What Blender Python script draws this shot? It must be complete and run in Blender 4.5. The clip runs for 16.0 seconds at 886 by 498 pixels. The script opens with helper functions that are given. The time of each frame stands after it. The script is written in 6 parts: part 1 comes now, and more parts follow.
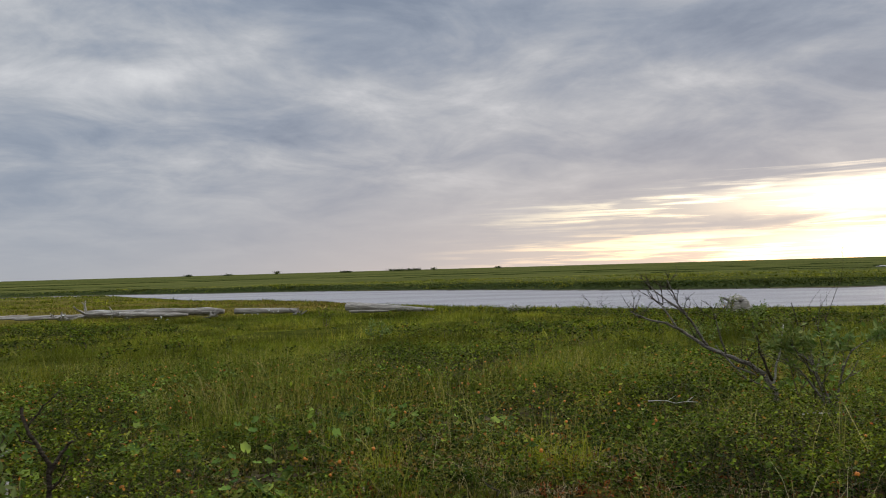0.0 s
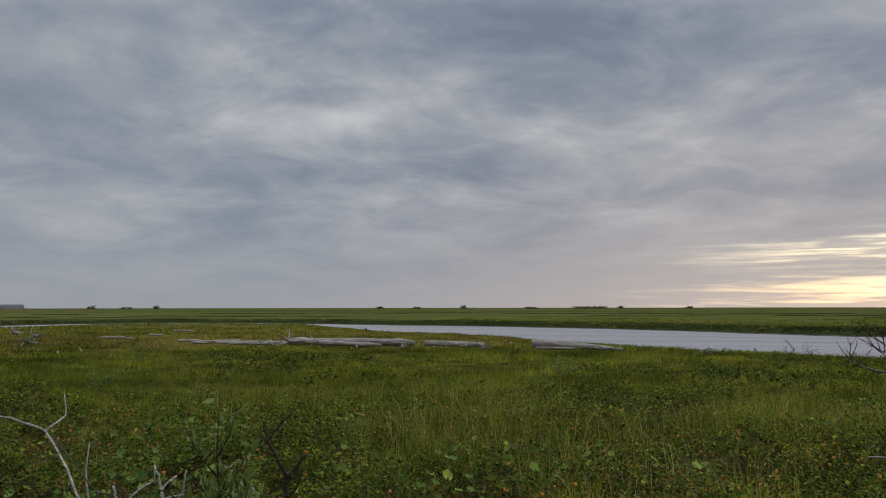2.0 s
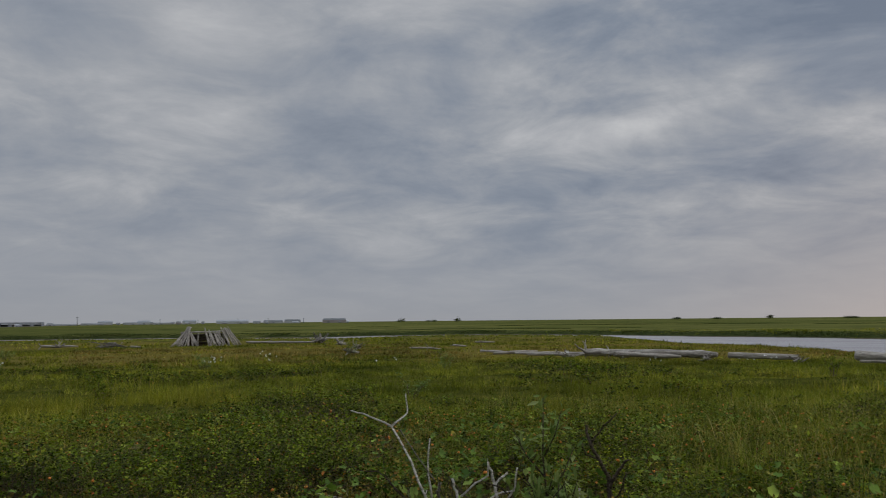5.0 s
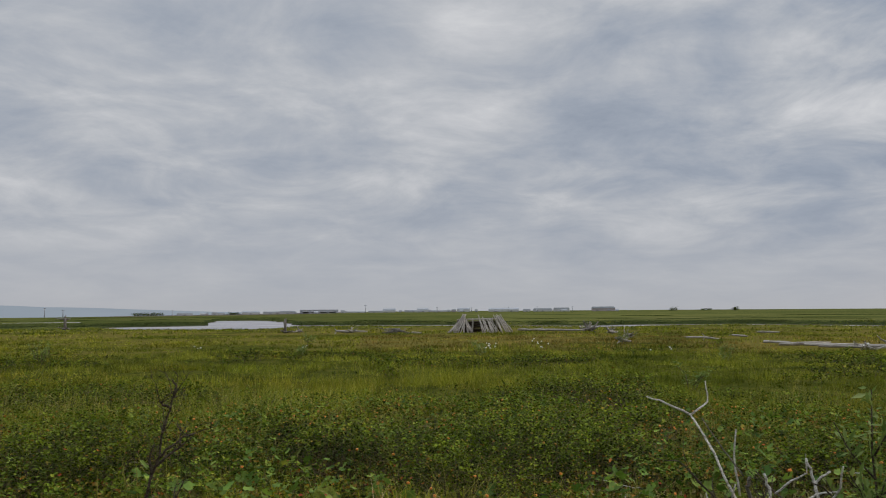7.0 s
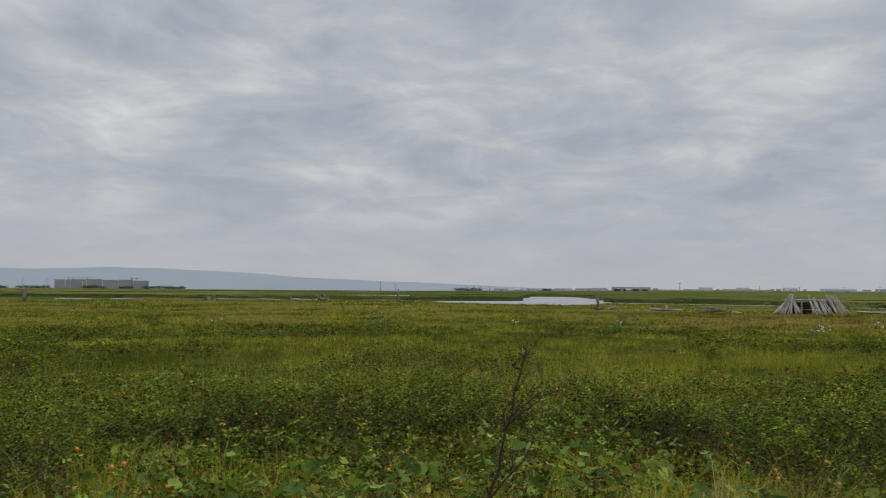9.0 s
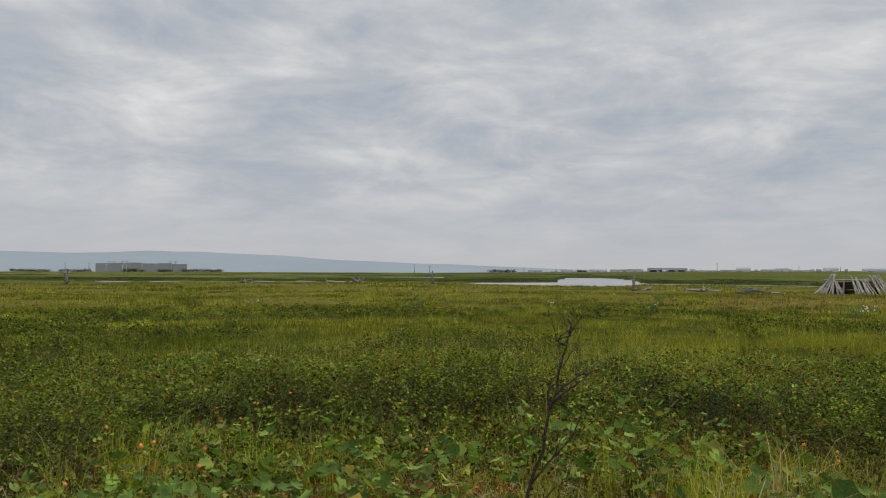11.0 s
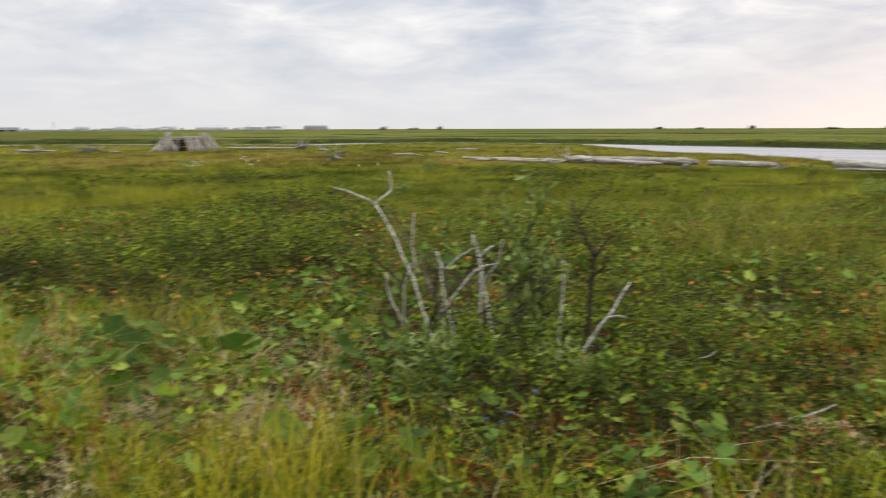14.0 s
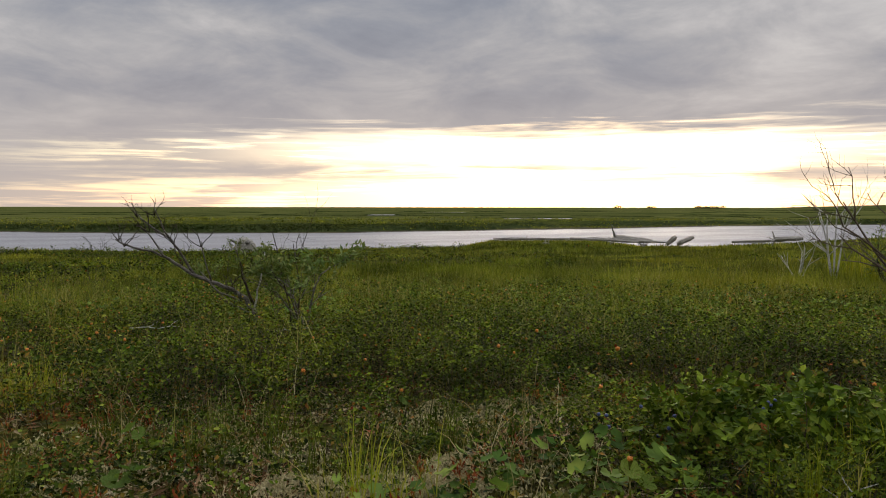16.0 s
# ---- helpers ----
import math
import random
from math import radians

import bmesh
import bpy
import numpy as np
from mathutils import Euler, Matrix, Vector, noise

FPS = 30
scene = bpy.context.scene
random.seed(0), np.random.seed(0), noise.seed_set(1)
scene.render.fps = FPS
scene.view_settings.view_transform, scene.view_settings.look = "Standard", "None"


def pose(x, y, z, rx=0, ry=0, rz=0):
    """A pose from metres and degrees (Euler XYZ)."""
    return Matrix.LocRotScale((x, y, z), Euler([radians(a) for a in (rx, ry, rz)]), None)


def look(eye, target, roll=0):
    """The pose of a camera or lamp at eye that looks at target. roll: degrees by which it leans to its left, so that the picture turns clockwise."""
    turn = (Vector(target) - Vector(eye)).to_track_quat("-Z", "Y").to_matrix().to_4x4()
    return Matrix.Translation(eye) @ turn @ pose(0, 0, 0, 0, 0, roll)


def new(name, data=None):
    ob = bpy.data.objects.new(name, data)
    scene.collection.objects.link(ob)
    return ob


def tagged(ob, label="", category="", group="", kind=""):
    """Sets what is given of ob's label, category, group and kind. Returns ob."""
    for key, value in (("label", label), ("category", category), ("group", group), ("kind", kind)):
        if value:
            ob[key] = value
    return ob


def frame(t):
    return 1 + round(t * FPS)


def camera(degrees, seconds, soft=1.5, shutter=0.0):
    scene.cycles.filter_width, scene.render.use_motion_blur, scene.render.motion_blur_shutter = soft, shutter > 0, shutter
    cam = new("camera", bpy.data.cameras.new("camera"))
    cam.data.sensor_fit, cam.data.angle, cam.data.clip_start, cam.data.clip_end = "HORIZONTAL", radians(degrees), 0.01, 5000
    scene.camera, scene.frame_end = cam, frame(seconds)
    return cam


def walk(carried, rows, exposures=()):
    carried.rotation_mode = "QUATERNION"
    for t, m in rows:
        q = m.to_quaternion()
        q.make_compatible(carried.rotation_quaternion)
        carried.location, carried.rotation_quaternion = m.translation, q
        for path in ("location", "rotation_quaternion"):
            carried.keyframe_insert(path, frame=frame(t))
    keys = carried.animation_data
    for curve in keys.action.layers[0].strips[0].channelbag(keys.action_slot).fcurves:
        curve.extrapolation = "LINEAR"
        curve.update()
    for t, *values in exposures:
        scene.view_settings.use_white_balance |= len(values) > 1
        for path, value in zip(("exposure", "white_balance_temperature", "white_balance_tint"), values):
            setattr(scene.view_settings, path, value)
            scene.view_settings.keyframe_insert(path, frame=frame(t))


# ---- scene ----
cam = camera(57.0, 16.0, soft=1.0, shutter=0.17)
PATH = [
    (0, (0.000, 0.009, 0.750), (-0.008, 2.009, 0.798), -1.63),
    (0.5, (-0.013, -0.026, 0.735), (-0.171, 1.968, 0.782), -0.69),
    (1, (-0.039, -0.027, 0.736), (-0.323, 1.952, 0.785), -0.07),
    (1.5, (-0.059, -0.044, 0.741), (-0.414, 1.922, 0.833), 0.20),
    (2, (-0.064, -0.088, 0.750), (-0.519, 1.854, 0.893), -0.08),
    (2.5, (-0.071, -0.093, 0.750), (-0.547, 1.843, 0.901), -0.22),
    (3, (-0.065, -0.105, 0.748), (-0.539, 1.832, 0.906), -0.42),
    (3.5, (-0.084, -0.116, 0.746), (-0.576, 1.815, 0.914), -0.58),
    (4, (-0.092, -0.142, 0.740), (-0.829, 1.710, 0.910), -0.73),
    (4.5, (-0.101, -0.155, 0.737), (-1.065, 1.589, 0.909), -0.35),
    (4.7, (-0.101, -0.165, 0.737), (-1.118, 1.548, 0.911), -0.46),
    (6.8, (-0.191, -0.178, 0.717), (-1.739, 1.080, 0.866), -0.15),
    (7, (-0.192, -0.184, 0.719), (-1.766, 1.039, 0.870), -0.36),
    (7.5, (-0.191, -0.201, 0.717), (-1.865, 0.882, 0.870), -1.21),
    (8, (-0.189, -0.224, 0.718), (-1.909, 0.786, 0.864), -0.04),
    (8.5, (-0.176, -0.267, 0.704), (-2.032, 0.468, 0.834), 0.53),
    (9, (-0.165, -0.304, 0.701), (-2.083, 0.254, 0.795), 0.51),
    (9.2, (-0.162, -0.314, 0.705), (-2.098, 0.183, 0.791), 0.42),
    (11.3, (-0.335, -0.269, 0.654), (-2.277, 0.208, 0.690), -0.05),
    (11.5, (-0.342, -0.264, 0.644), (-2.269, 0.272, 0.612), -0.17),
    (12, (-0.324, -0.262, 0.626), (-2.225, 0.347, 0.509), 0.20),
    (12.5, (-0.319, -0.253, 0.618), (-2.172, 0.475, 0.432), -0.42),
    (13, (-0.305, -0.245, 0.604), (-2.130, 0.536, 0.360), -1.93),
    (13.5, (-0.254, -0.177, 0.608), (-1.856, 0.987, 0.326), -1.87),
    (14, (-0.162, -0.100, 0.627), (-1.220, 1.572, 0.335), -0.14),
    (14.5, (-0.045, -0.079, 0.642), (-0.167, 1.909, 0.469), -0.06),
    (15, (0.062, -0.083, 0.640), (0.714, 1.801, 0.482), 1.69),
    (15.5, (0.145, -0.072, 0.635), (1.166, 1.642, 0.498), 0.38),
    (16, (0.149, -0.075, 0.634), (1.234, 1.602, 0.531), 0.08),
]
EXPOSURES = [(0.0, -0.06, 6400, 10), (0.5, 0.0, 6400, 10), (1.5, -0.28, 6350, 10), (3.5, -0.48, 6350, 10), (4.5, -0.5, 6400, 10), (7.0, 0.0, 6500, 10), (9.0, 0.05, 6550, 9), (11.5, 0.36, 6800, 9), (12.5, 0.8, 7000, 9),
             (13.0, 0.91, 7050, 10), (13.5, 0.9, 7050, 10), (14.0, 0.84, 6950, 11), (14.5, 0.67, 6900, 11), (15.0, 0.25, 6750, 11), (15.5, -0.1, 6700, 11), (16.0, -0.27, 6650, 11)]
walk(cam, [(t, look(eye, target, roll)) for t, eye, target, roll in PATH], EXPOSURES)

# ---- world and light ----
SUN_AZ, SUN_EL = -42.0, 8.0   # degrees; azimuth to the left of +y


def node(tree, what, **sets):
    n = tree.nodes.new(what)
    for key, value in sets.items():
        if key == "op":
            n.operation = value
        elif key == "blend":
            n.blend_type = value
        elif key == "kind":
            n.data_type = value
    return n


class Tree:
    """A few short words for wiring nodes."""

    def __init__(self, tree):
        self.t = tree

    def put(self, socket, value):
        if isinstance(value, bpy.types.NodeSocket):
            self.t.links.new(value, socket)
        else:
            socket.default_value = value

    def math(self, op, a, b=0.0, clamp=False):
        n = node(self.t, "ShaderNodeMath", op=op)
        n.use_clamp = clamp
        self.put(n.inputs[0], a)
        self.put(n.inputs[1], b)
        return n.outputs[0]

    def step(self, value, lo, hi, a=0.0, b=1.0):
        n = node(self.t, "ShaderNodeMapRange")
        n.interpolation_type = "SMOOTHSTEP"
        for k, v in enumerate((value, lo, hi, a, b)):
            self.put(n.inputs[k], v)
        return n.outputs[0]

    def mix(self, fac, a, b, blend="MIX"):
        n = node(self.t, "ShaderNodeMix", kind="RGBA", blend=blend)
        self.put(n.inputs[0], fac)
        for k, v in ((6, a), (7, b)):
            self.put(n.inputs[k], (*v, 1.0) if isinstance(v, tuple) and len(v) == 3 else v)
        return n.outputs[2]

    def noise(self, vector, scale, detail=4.0, rough=0.55, bend=0.0):
        n = node(self.t, "ShaderNodeTexNoise")
        if vector is not None:
            self.put(n.inputs["Vector"], vector)
        n.inputs["Scale"].default_value, n.inputs["Detail"].default_value = scale, detail
        n.inputs["Roughness"].default_value, n.inputs["Distortion"].default_value = rough, bend
        return n.outputs["Fac"]

    def ramp(self, fac, stops):
        n = node(self.t, "ShaderNodeValToRGB")
        self.put(n.inputs[0], fac)
        e = n.color_ramp.elements
        while len(e) < len(stops):
            e.new(0.5)
        for k, (at, colour) in enumerate(stops):
            e[k].position, e[k].color = at, (*colour, 1.0)
        return n.outputs[0]

    def xyz(self, x, y, z):
        n = node(self.t, "ShaderNodeCombineXYZ")
        for k, v in enumerate((x, y, z)):
            self.put(n.inputs[k], v)
        return n.outputs[0]

    def scaled(self, vector, scale, turn=0.0):
        n = node(self.t, "ShaderNodeMapping")
        self.put(n.inputs[0], vector)
        n.inputs["Scale"].default_value = scale
        n.inputs["Rotation"].default_value = (0, 0, radians(turn))
        return n.outputs[0]


def build_world():
    world = bpy.data.worlds.new("overcast_evening_sky")
    scene.world = world
    world.use_nodes = True
    t = world.node_tree
    t.nodes.clear()
    w = Tree(t)
    sky = node(t, "ShaderNodeTexSky")
    sky.sky_type, sky.sun_disc = "NISHITA", False
    sky.sun_elevation, sky.sun_rotation = radians(SUN_EL), radians(-SUN_AZ)
    clear = w.mix(1.0, sky.outputs[0], (0.1, 0.1, 0.1), "MULTIPLY")
    coord = node(t, "ShaderNodeTexCoord").outputs["Generated"]
    split = node(t, "ShaderNodeSeparateXYZ")
    t.links.new(coord, split.inputs[0])
    x, y, z0 = split.outputs
    z = w.math("MAXIMUM", z0, 0.0)
    # layered cloud on one high sheet: broad banks, lumps on them and small curls at their rims
    over = w.math("ADD", z, 0.2)
    sheet = w.xyz(w.math("DIVIDE", x, over), w.math("DIVIDE", y, over), 0.0)
    big = w.noise(w.scaled(sheet, (1.0, 1.0, 1.0), 30), 1.1, 3.0, 0.5, 0.2)
    puff = w.noise(w.scaled(sheet, (1.0, 1.0, 1.0), -40), 2.3, 8.0, 0.6, 0.5)
    curl = w.noise(w.scaled(coord, (1.0, 1.0, 3.2), 20), 6.0, 7.0, 0.62, 0.35)
    lumps = w.math("ADD", w.math("MULTIPLY", w.math("SUBTRACT", big, 0.5), 0.34), w.math("ADD", w.math("MULTIPLY", w.math("SUBTRACT", puff, 0.5), 0.4), w.math("MULTIPLY", w.math("SUBTRACT", curl, 0.5), 0.21)))
    body = w.math("ADD", w.math("MULTIPLY", lumps, w.step(z, 0.02, 0.16, 0.35, 1.0)), 0.498)
    flatlen = w.math("SQRT", w.math("ADD", w.math("MULTIPLY", x, x), w.math("MULTIPLY", y, y)))
    for az, el, wide, high, more in ((25, 9.5, 7, 2.2, -0.05), (21, 12.8, 6, 1.3, 0.05), (12, 15.5, 4, 1.8, 0.045), (20, 19, 5, 3, -0.04), (7, 14.5, 4, 1.5, -0.03), (31, 13, 5, 1.5, 0.03), (42, 17, 9, 4, -0.035), (-6, 16, 9, 3, -0.03),
                                     (86, 16, 6, 3, 0.025), (74, 12, 6, 2, 0.035), (80, 8.3, 7, 1.5, 0.035), (66, 11, 3, 2.5, -0.03), (66, 20, 7, 2.5, -0.035), (31, 9, 4, 2, -0.045), (41, 11, 4, 1.4, 0.03), (49, 9, 3, 1, -0.02),
                                     (96, 10, 6.5, 1.4, 0.055), (99, 6.5, 5, 1.2, -0.045), (89, 12.5, 3, 1.2, -0.03), (-35, 11, 9, 3, -0.05), (-14, 8, 12, 1.5, -0.035), (-50, 12, 10, 3, 0.04), (-20, 15, 9, 3, -0.03), (-22, 10, 6, 1.2, 0.02), (50, 5, 12, 4, -0.012)):
        cx, cy = -math.sin(radians(az)), math.cos(radians(az))
        turned = w.math("SUBTRACT", 1.0, w.math("DIVIDE", w.math("ADD", w.math("MULTIPLY", x, cx), w.math("MULTIPLY", y, cy)), w.math("MAXIMUM", flatlen, 0.001)))
        rise = w.math("DIVIDE", w.math("SUBTRACT", z0, math.sin(radians(el))), radians(high))
        far_off = w.math("ADD", w.math("MULTIPLY", turned, 2.0 / radians(wide) ** 2), w.math("MULTIPLY", rise, rise))
        body = w.math("ADD", body, w.math("MULTIPLY", w.math("POWER", 2.718, w.math("MULTIPLY", far_off, -1.0)), more))
    cloud = w.ramp(body, [(0.38, (0.22, 0.27, 0.355)), (0.44, (0.295, 0.343, 0.422)), (0.49, (0.385, 0.42, 0.478)), (0.53, (0.47, 0.495, 0.535)), (0.57, (0.57, 0.585, 0.615)), (0.65, (0.78, 0.785, 0.79))])
    # angle to the sun, round the horizon
    sx, sy = -math.sin(radians(SUN_AZ)), math.cos(radians(SUN_AZ))
    near = w.math("DIVIDE", w.math("ADD", w.math("MULTIPLY", x, sx), w.math("MULTIPLY", y, sy)), w.math("MAXIMUM", flatlen, 0.001))
    cloud = w.mix(w.step(near, 0.6, -0.1, 0.0, 0.3), cloud, (0.455, 0.47, 0.5))
    low = w.math("POWER", 2.718, w.math("MULTIPLY", z, -8.5))
    warm = w.math("MULTIPLY", w.step(near, 0.33, 1.0), low)
    cloud = w.mix(w.math("MULTIPLY", w.math("MULTIPLY", low, low), 0.8), cloud, (0.425, 0.432, 0.456))
    cloud = w.mix(w.math("MULTIPLY", warm, 0.9), cloud, (0.77, 0.63, 0.55))
    # the break in the cloud under which the sun stands
    streak = w.noise(w.xyz(w.math("MULTIPLY", x, 2.6), w.math("MULTIPLY", y, 2.6), w.math("MULTIPLY", z, 46.0)), 1.7, 5.0, 0.6, 0.4)
    thread = w.noise(w.xyz(w.math("MULTIPLY", x, 4.0), w.math("MULTIPLY", y, 4.0), w.math("MULTIPLY", z, 75.0)), 1.9, 6.0, 0.6, 0.3)
    top = w.math("ADD", w.math("MULTIPLY", w.step(near, 0.72, 0.97), 0.03), 0.06)
    ragged = w.math("ADD", z, w.math("MULTIPLY", w.math("SUBTRACT", streak, 0.5), 0.09))
    gap = w.math("MULTIPLY", w.step(w.math("SUBTRACT", top, ragged), -0.016, 0.022), w.step(near, 0.7, 0.9))
    veil = w.step(w.math("ADD", w.math("MULTIPLY", thread, 0.7), w.math("MULTIPLY", streak, 0.3)), 0.46, 0.62, 0.15, 1.0)
    veil = w.math("MAXIMUM", veil, w.step(near, 0.86, 1.0, 0.0, 0.62))
    # a low bank of grey cloud lies across the bright strip
    away = w.math("DIVIDE", w.math("SUBTRACT", w.math("ADD", z, w.math("MULTIPLY", w.math("SUBTRACT", curl, 0.5), 0.03)), 0.041), 0.013)
    bank = w.math("POWER", 2.718, w.math("MULTIPLY", w.math("MULTIPLY", away, away), -1.0))
    bank = w.math("MULTIPLY", bank, w.step(w.math("ADD", streak, w.step(near, 0.94, 0.995, 0.0, -0.14)), 0.3, 0.48, 0.0, 0.9))
    veil = w.math("MULTIPLY", veil, w.math("SUBTRACT", 1.0, bank))
    glow = w.mix(w.step(near, 0.86, 1.0), (0.8, 0.69, 0.6), (1.42, 1.3, 1.17))
    glow = w.mix(1.0, glow, clear, "ADD")
    colour = w.mix(w.math("MULTIPLY", gap, veil), cloud, glow)
    # an overcast sky is brightest overhead
    lift = w.step(z, 0.36, 1.0, 1.0, 4.5)
    bg = node(t, "ShaderNodeBackground")
    t.links.new(colour, bg.inputs[0])
    w.put(bg.inputs[1], lift)
    out = node(t, "ShaderNodeOutputWorld")
    t.links.new(bg.outputs[0], out.inputs[0])


build_world()
lamp = bpy.data.lights.new("sun", "SUN")
lamp.energy, lamp.angle, lamp.color = 0.7, radians(25), (1.0, 0.88, 0.74)
sun = new("sun", lamp)
a, e = radians(SUN_AZ), radians(SUN_EL + 4)
sun.matrix_world = look((0, 0, 0), (math.sin(a) * math.cos(e), -math.cos(a) * math.cos(e), -math.sin(e)))

# ---- materials ----
def material(name):
    m = bpy.data.materials.new(name)
    m.use_nodes = True
    t = m.node_tree
    shader = t.nodes["Principled BSDF"]
    return m, Tree(t), shader, t


def bump(w, shader, height, strength, distance):
    n = node(w.t, "ShaderNodeBump")
    w.put(n.inputs["Height"], height)
    n.inputs["Strength"].default_value, n.inputs["Distance"].default_value = strength, distance
    w.t.links.new(n.outputs[0], shader.inputs["Normal"])


def position(w):
    return node(w.t, "ShaderNodeNewGeometry").outputs["Position"]


def foliage(name, stops, rough=0.55, through_light=0.35, patch=0.5, patch_tint=(0.85, 0.72, 0.6), glow=1.3, clump=0.0, single=False):
    """Leaves or blades: each its own colour out of the stops, drifting with the ground."""
    m, w, shader, t = material(name)
    geo = node(t, "ShaderNodeNewGeometry")
    own = w.ramp(node(t, "ShaderNodeObjectInfo").outputs["Random"] if single else geo.outputs["Random Per Island"], stops)
    if single:    # browned, uneven rims and paler veins
        at = node(t, "ShaderNodeTexCoord").outputs["Object"]
        own = w.mix(w.step(w.noise(at, 3.0, 5.0, 0.6), 0.56, 0.7, 0.0, 0.55), own, (0.16, 0.1, 0.03))
        own = w.mix(w.step(w.noise(at, 14.0, 3.0, 0.5), 0.4, 0.65, 0.0, 0.45), own, w.mix(1.0, own, (0.5, 0.62, 0.5), "MULTIPLY"))
        bump(w, shader, w.noise(at, 9.0, 4.0, 0.6), 0.6, 0.06)
    if clump:     # darker and fresher plants side by side
        kind = w.noise(geo.outputs["Position"], clump, 3.0, 0.6)
        own = w.mix(w.step(kind, 0.5, 0.36, 0.0, 0.85), own, w.mix(1.0, own, (0.5, 0.6, 0.4), "MULTIPLY"))
        own = w.mix(w.step(kind, 0.54, 0.68, 0.0, 0.9), own, w.mix(1.0, own, (1.36, 1.27, 1.0), "MULTIPLY"))
        shoot = w.noise(geo.outputs["Position"], clump * 7.0, 2.0, 0.5)
        own = w.mix(1.0, own, w.ramp(shoot, [(0.36, (0.4, 0.45, 0.4)), (0.5, (0.97, 0.97, 0.97)), (0.64, (1.5, 1.48, 1.25))]), "MULTIPLY")
    drift = w.noise(geo.outputs["Position"], patch, 5.0, 0.65)
    colour = w.mix(w.step(drift, 0.48, 0.64, 0.0, 0.9), own, w.mix(1.0, own, patch_tint, "MULTIPLY"))
    w.put(shader.inputs["Base Color"], colour)
    shader.inputs["Roughness"].default_value = rough
    shader.inputs["Specular IOR Level"].default_value = 0.025
    thin = node(t, "ShaderNodeBsdfTranslucent")
    w.put(thin.inputs[0], w.mix(1.0, colour, (glow, glow * 1.05, glow * 0.6), "MULTIPLY"))
    both = node(t, "ShaderNodeMixShader")
    both.inputs[0].default_value = through_light
    t.links.new(shader.outputs[0], both.inputs[1])
    t.links.new(thin.outputs[0], both.inputs[2])
    t.links.new(both.outputs[0], t.nodes["Material Output"].inputs[0])
    return m


def wood(name, dark, light, grain=1.0):
    """Weathered wood: grain and cracks run along the local x axis."""
    m, w, shader, t = material(name)
    at = node(t, "ShaderNodeTexCoord").outputs["Object"]
    lines = w.noise(w.scaled(at, (1.2 * grain, 26.0 * grain, 26.0 * grain)), 1.0, 5.0, 0.65, 0.3)
    blot = w.noise(w.scaled(at, (2.0, 4.0, 4.0)), 1.0, 4.0, 0.6)
    own = node(t, "ShaderNodeObjectInfo").outputs["Random"]
    colour = w.ramp(lines, [(0.34, tuple(c * 0.45 for c in dark)), (0.46, dark), (0.64, light)])
    colour = w.mix(w.step(blot, 0.42, 0.68, 0.0, 0.5), colour, dark)
    colour = w.mix(w.math("MULTIPLY", own, 0.35), colour, tuple(c * 0.7 for c in light))
    w.put(shader.inputs["Base Color"], colour)
    shader.inputs["Roughness"].default_value = 0.82
    shader.inputs["Specular IOR Level"].default_value = 0.12
    bump(w, shader, lines, 0.7, 0.02)
    return m


def plain(name, colour, rough=0.7, spread=0.25, scale=6.0, lift=0.3, metal=0.0):
    m, w, shader, t = material(name)
    at = node(t, "ShaderNodeTexCoord").outputs["Object"]
    n1 = w.noise(at, scale, 5.0, 0.6)
    n2 = w.noise(at, scale * 7, 3.0, 0.6)
    lo, hi = tuple(c * (1 - spread) for c in colour), tuple(min(1.0, c * (1 + spread)) for c in colour)
    both = w.math("ADD", w.math("MULTIPLY", n1, 0.6), w.math("MULTIPLY", n2, 0.4))
    w.put(shader.inputs["Base Color"], w.ramp(both, [(0.35, lo), (0.65, hi)]))
    shader.inputs["Roughness"].default_value, shader.inputs["Metallic"].default_value = rough, metal
    if lift:
        bump(w, shader, n2, lift, 0.01)
    return m


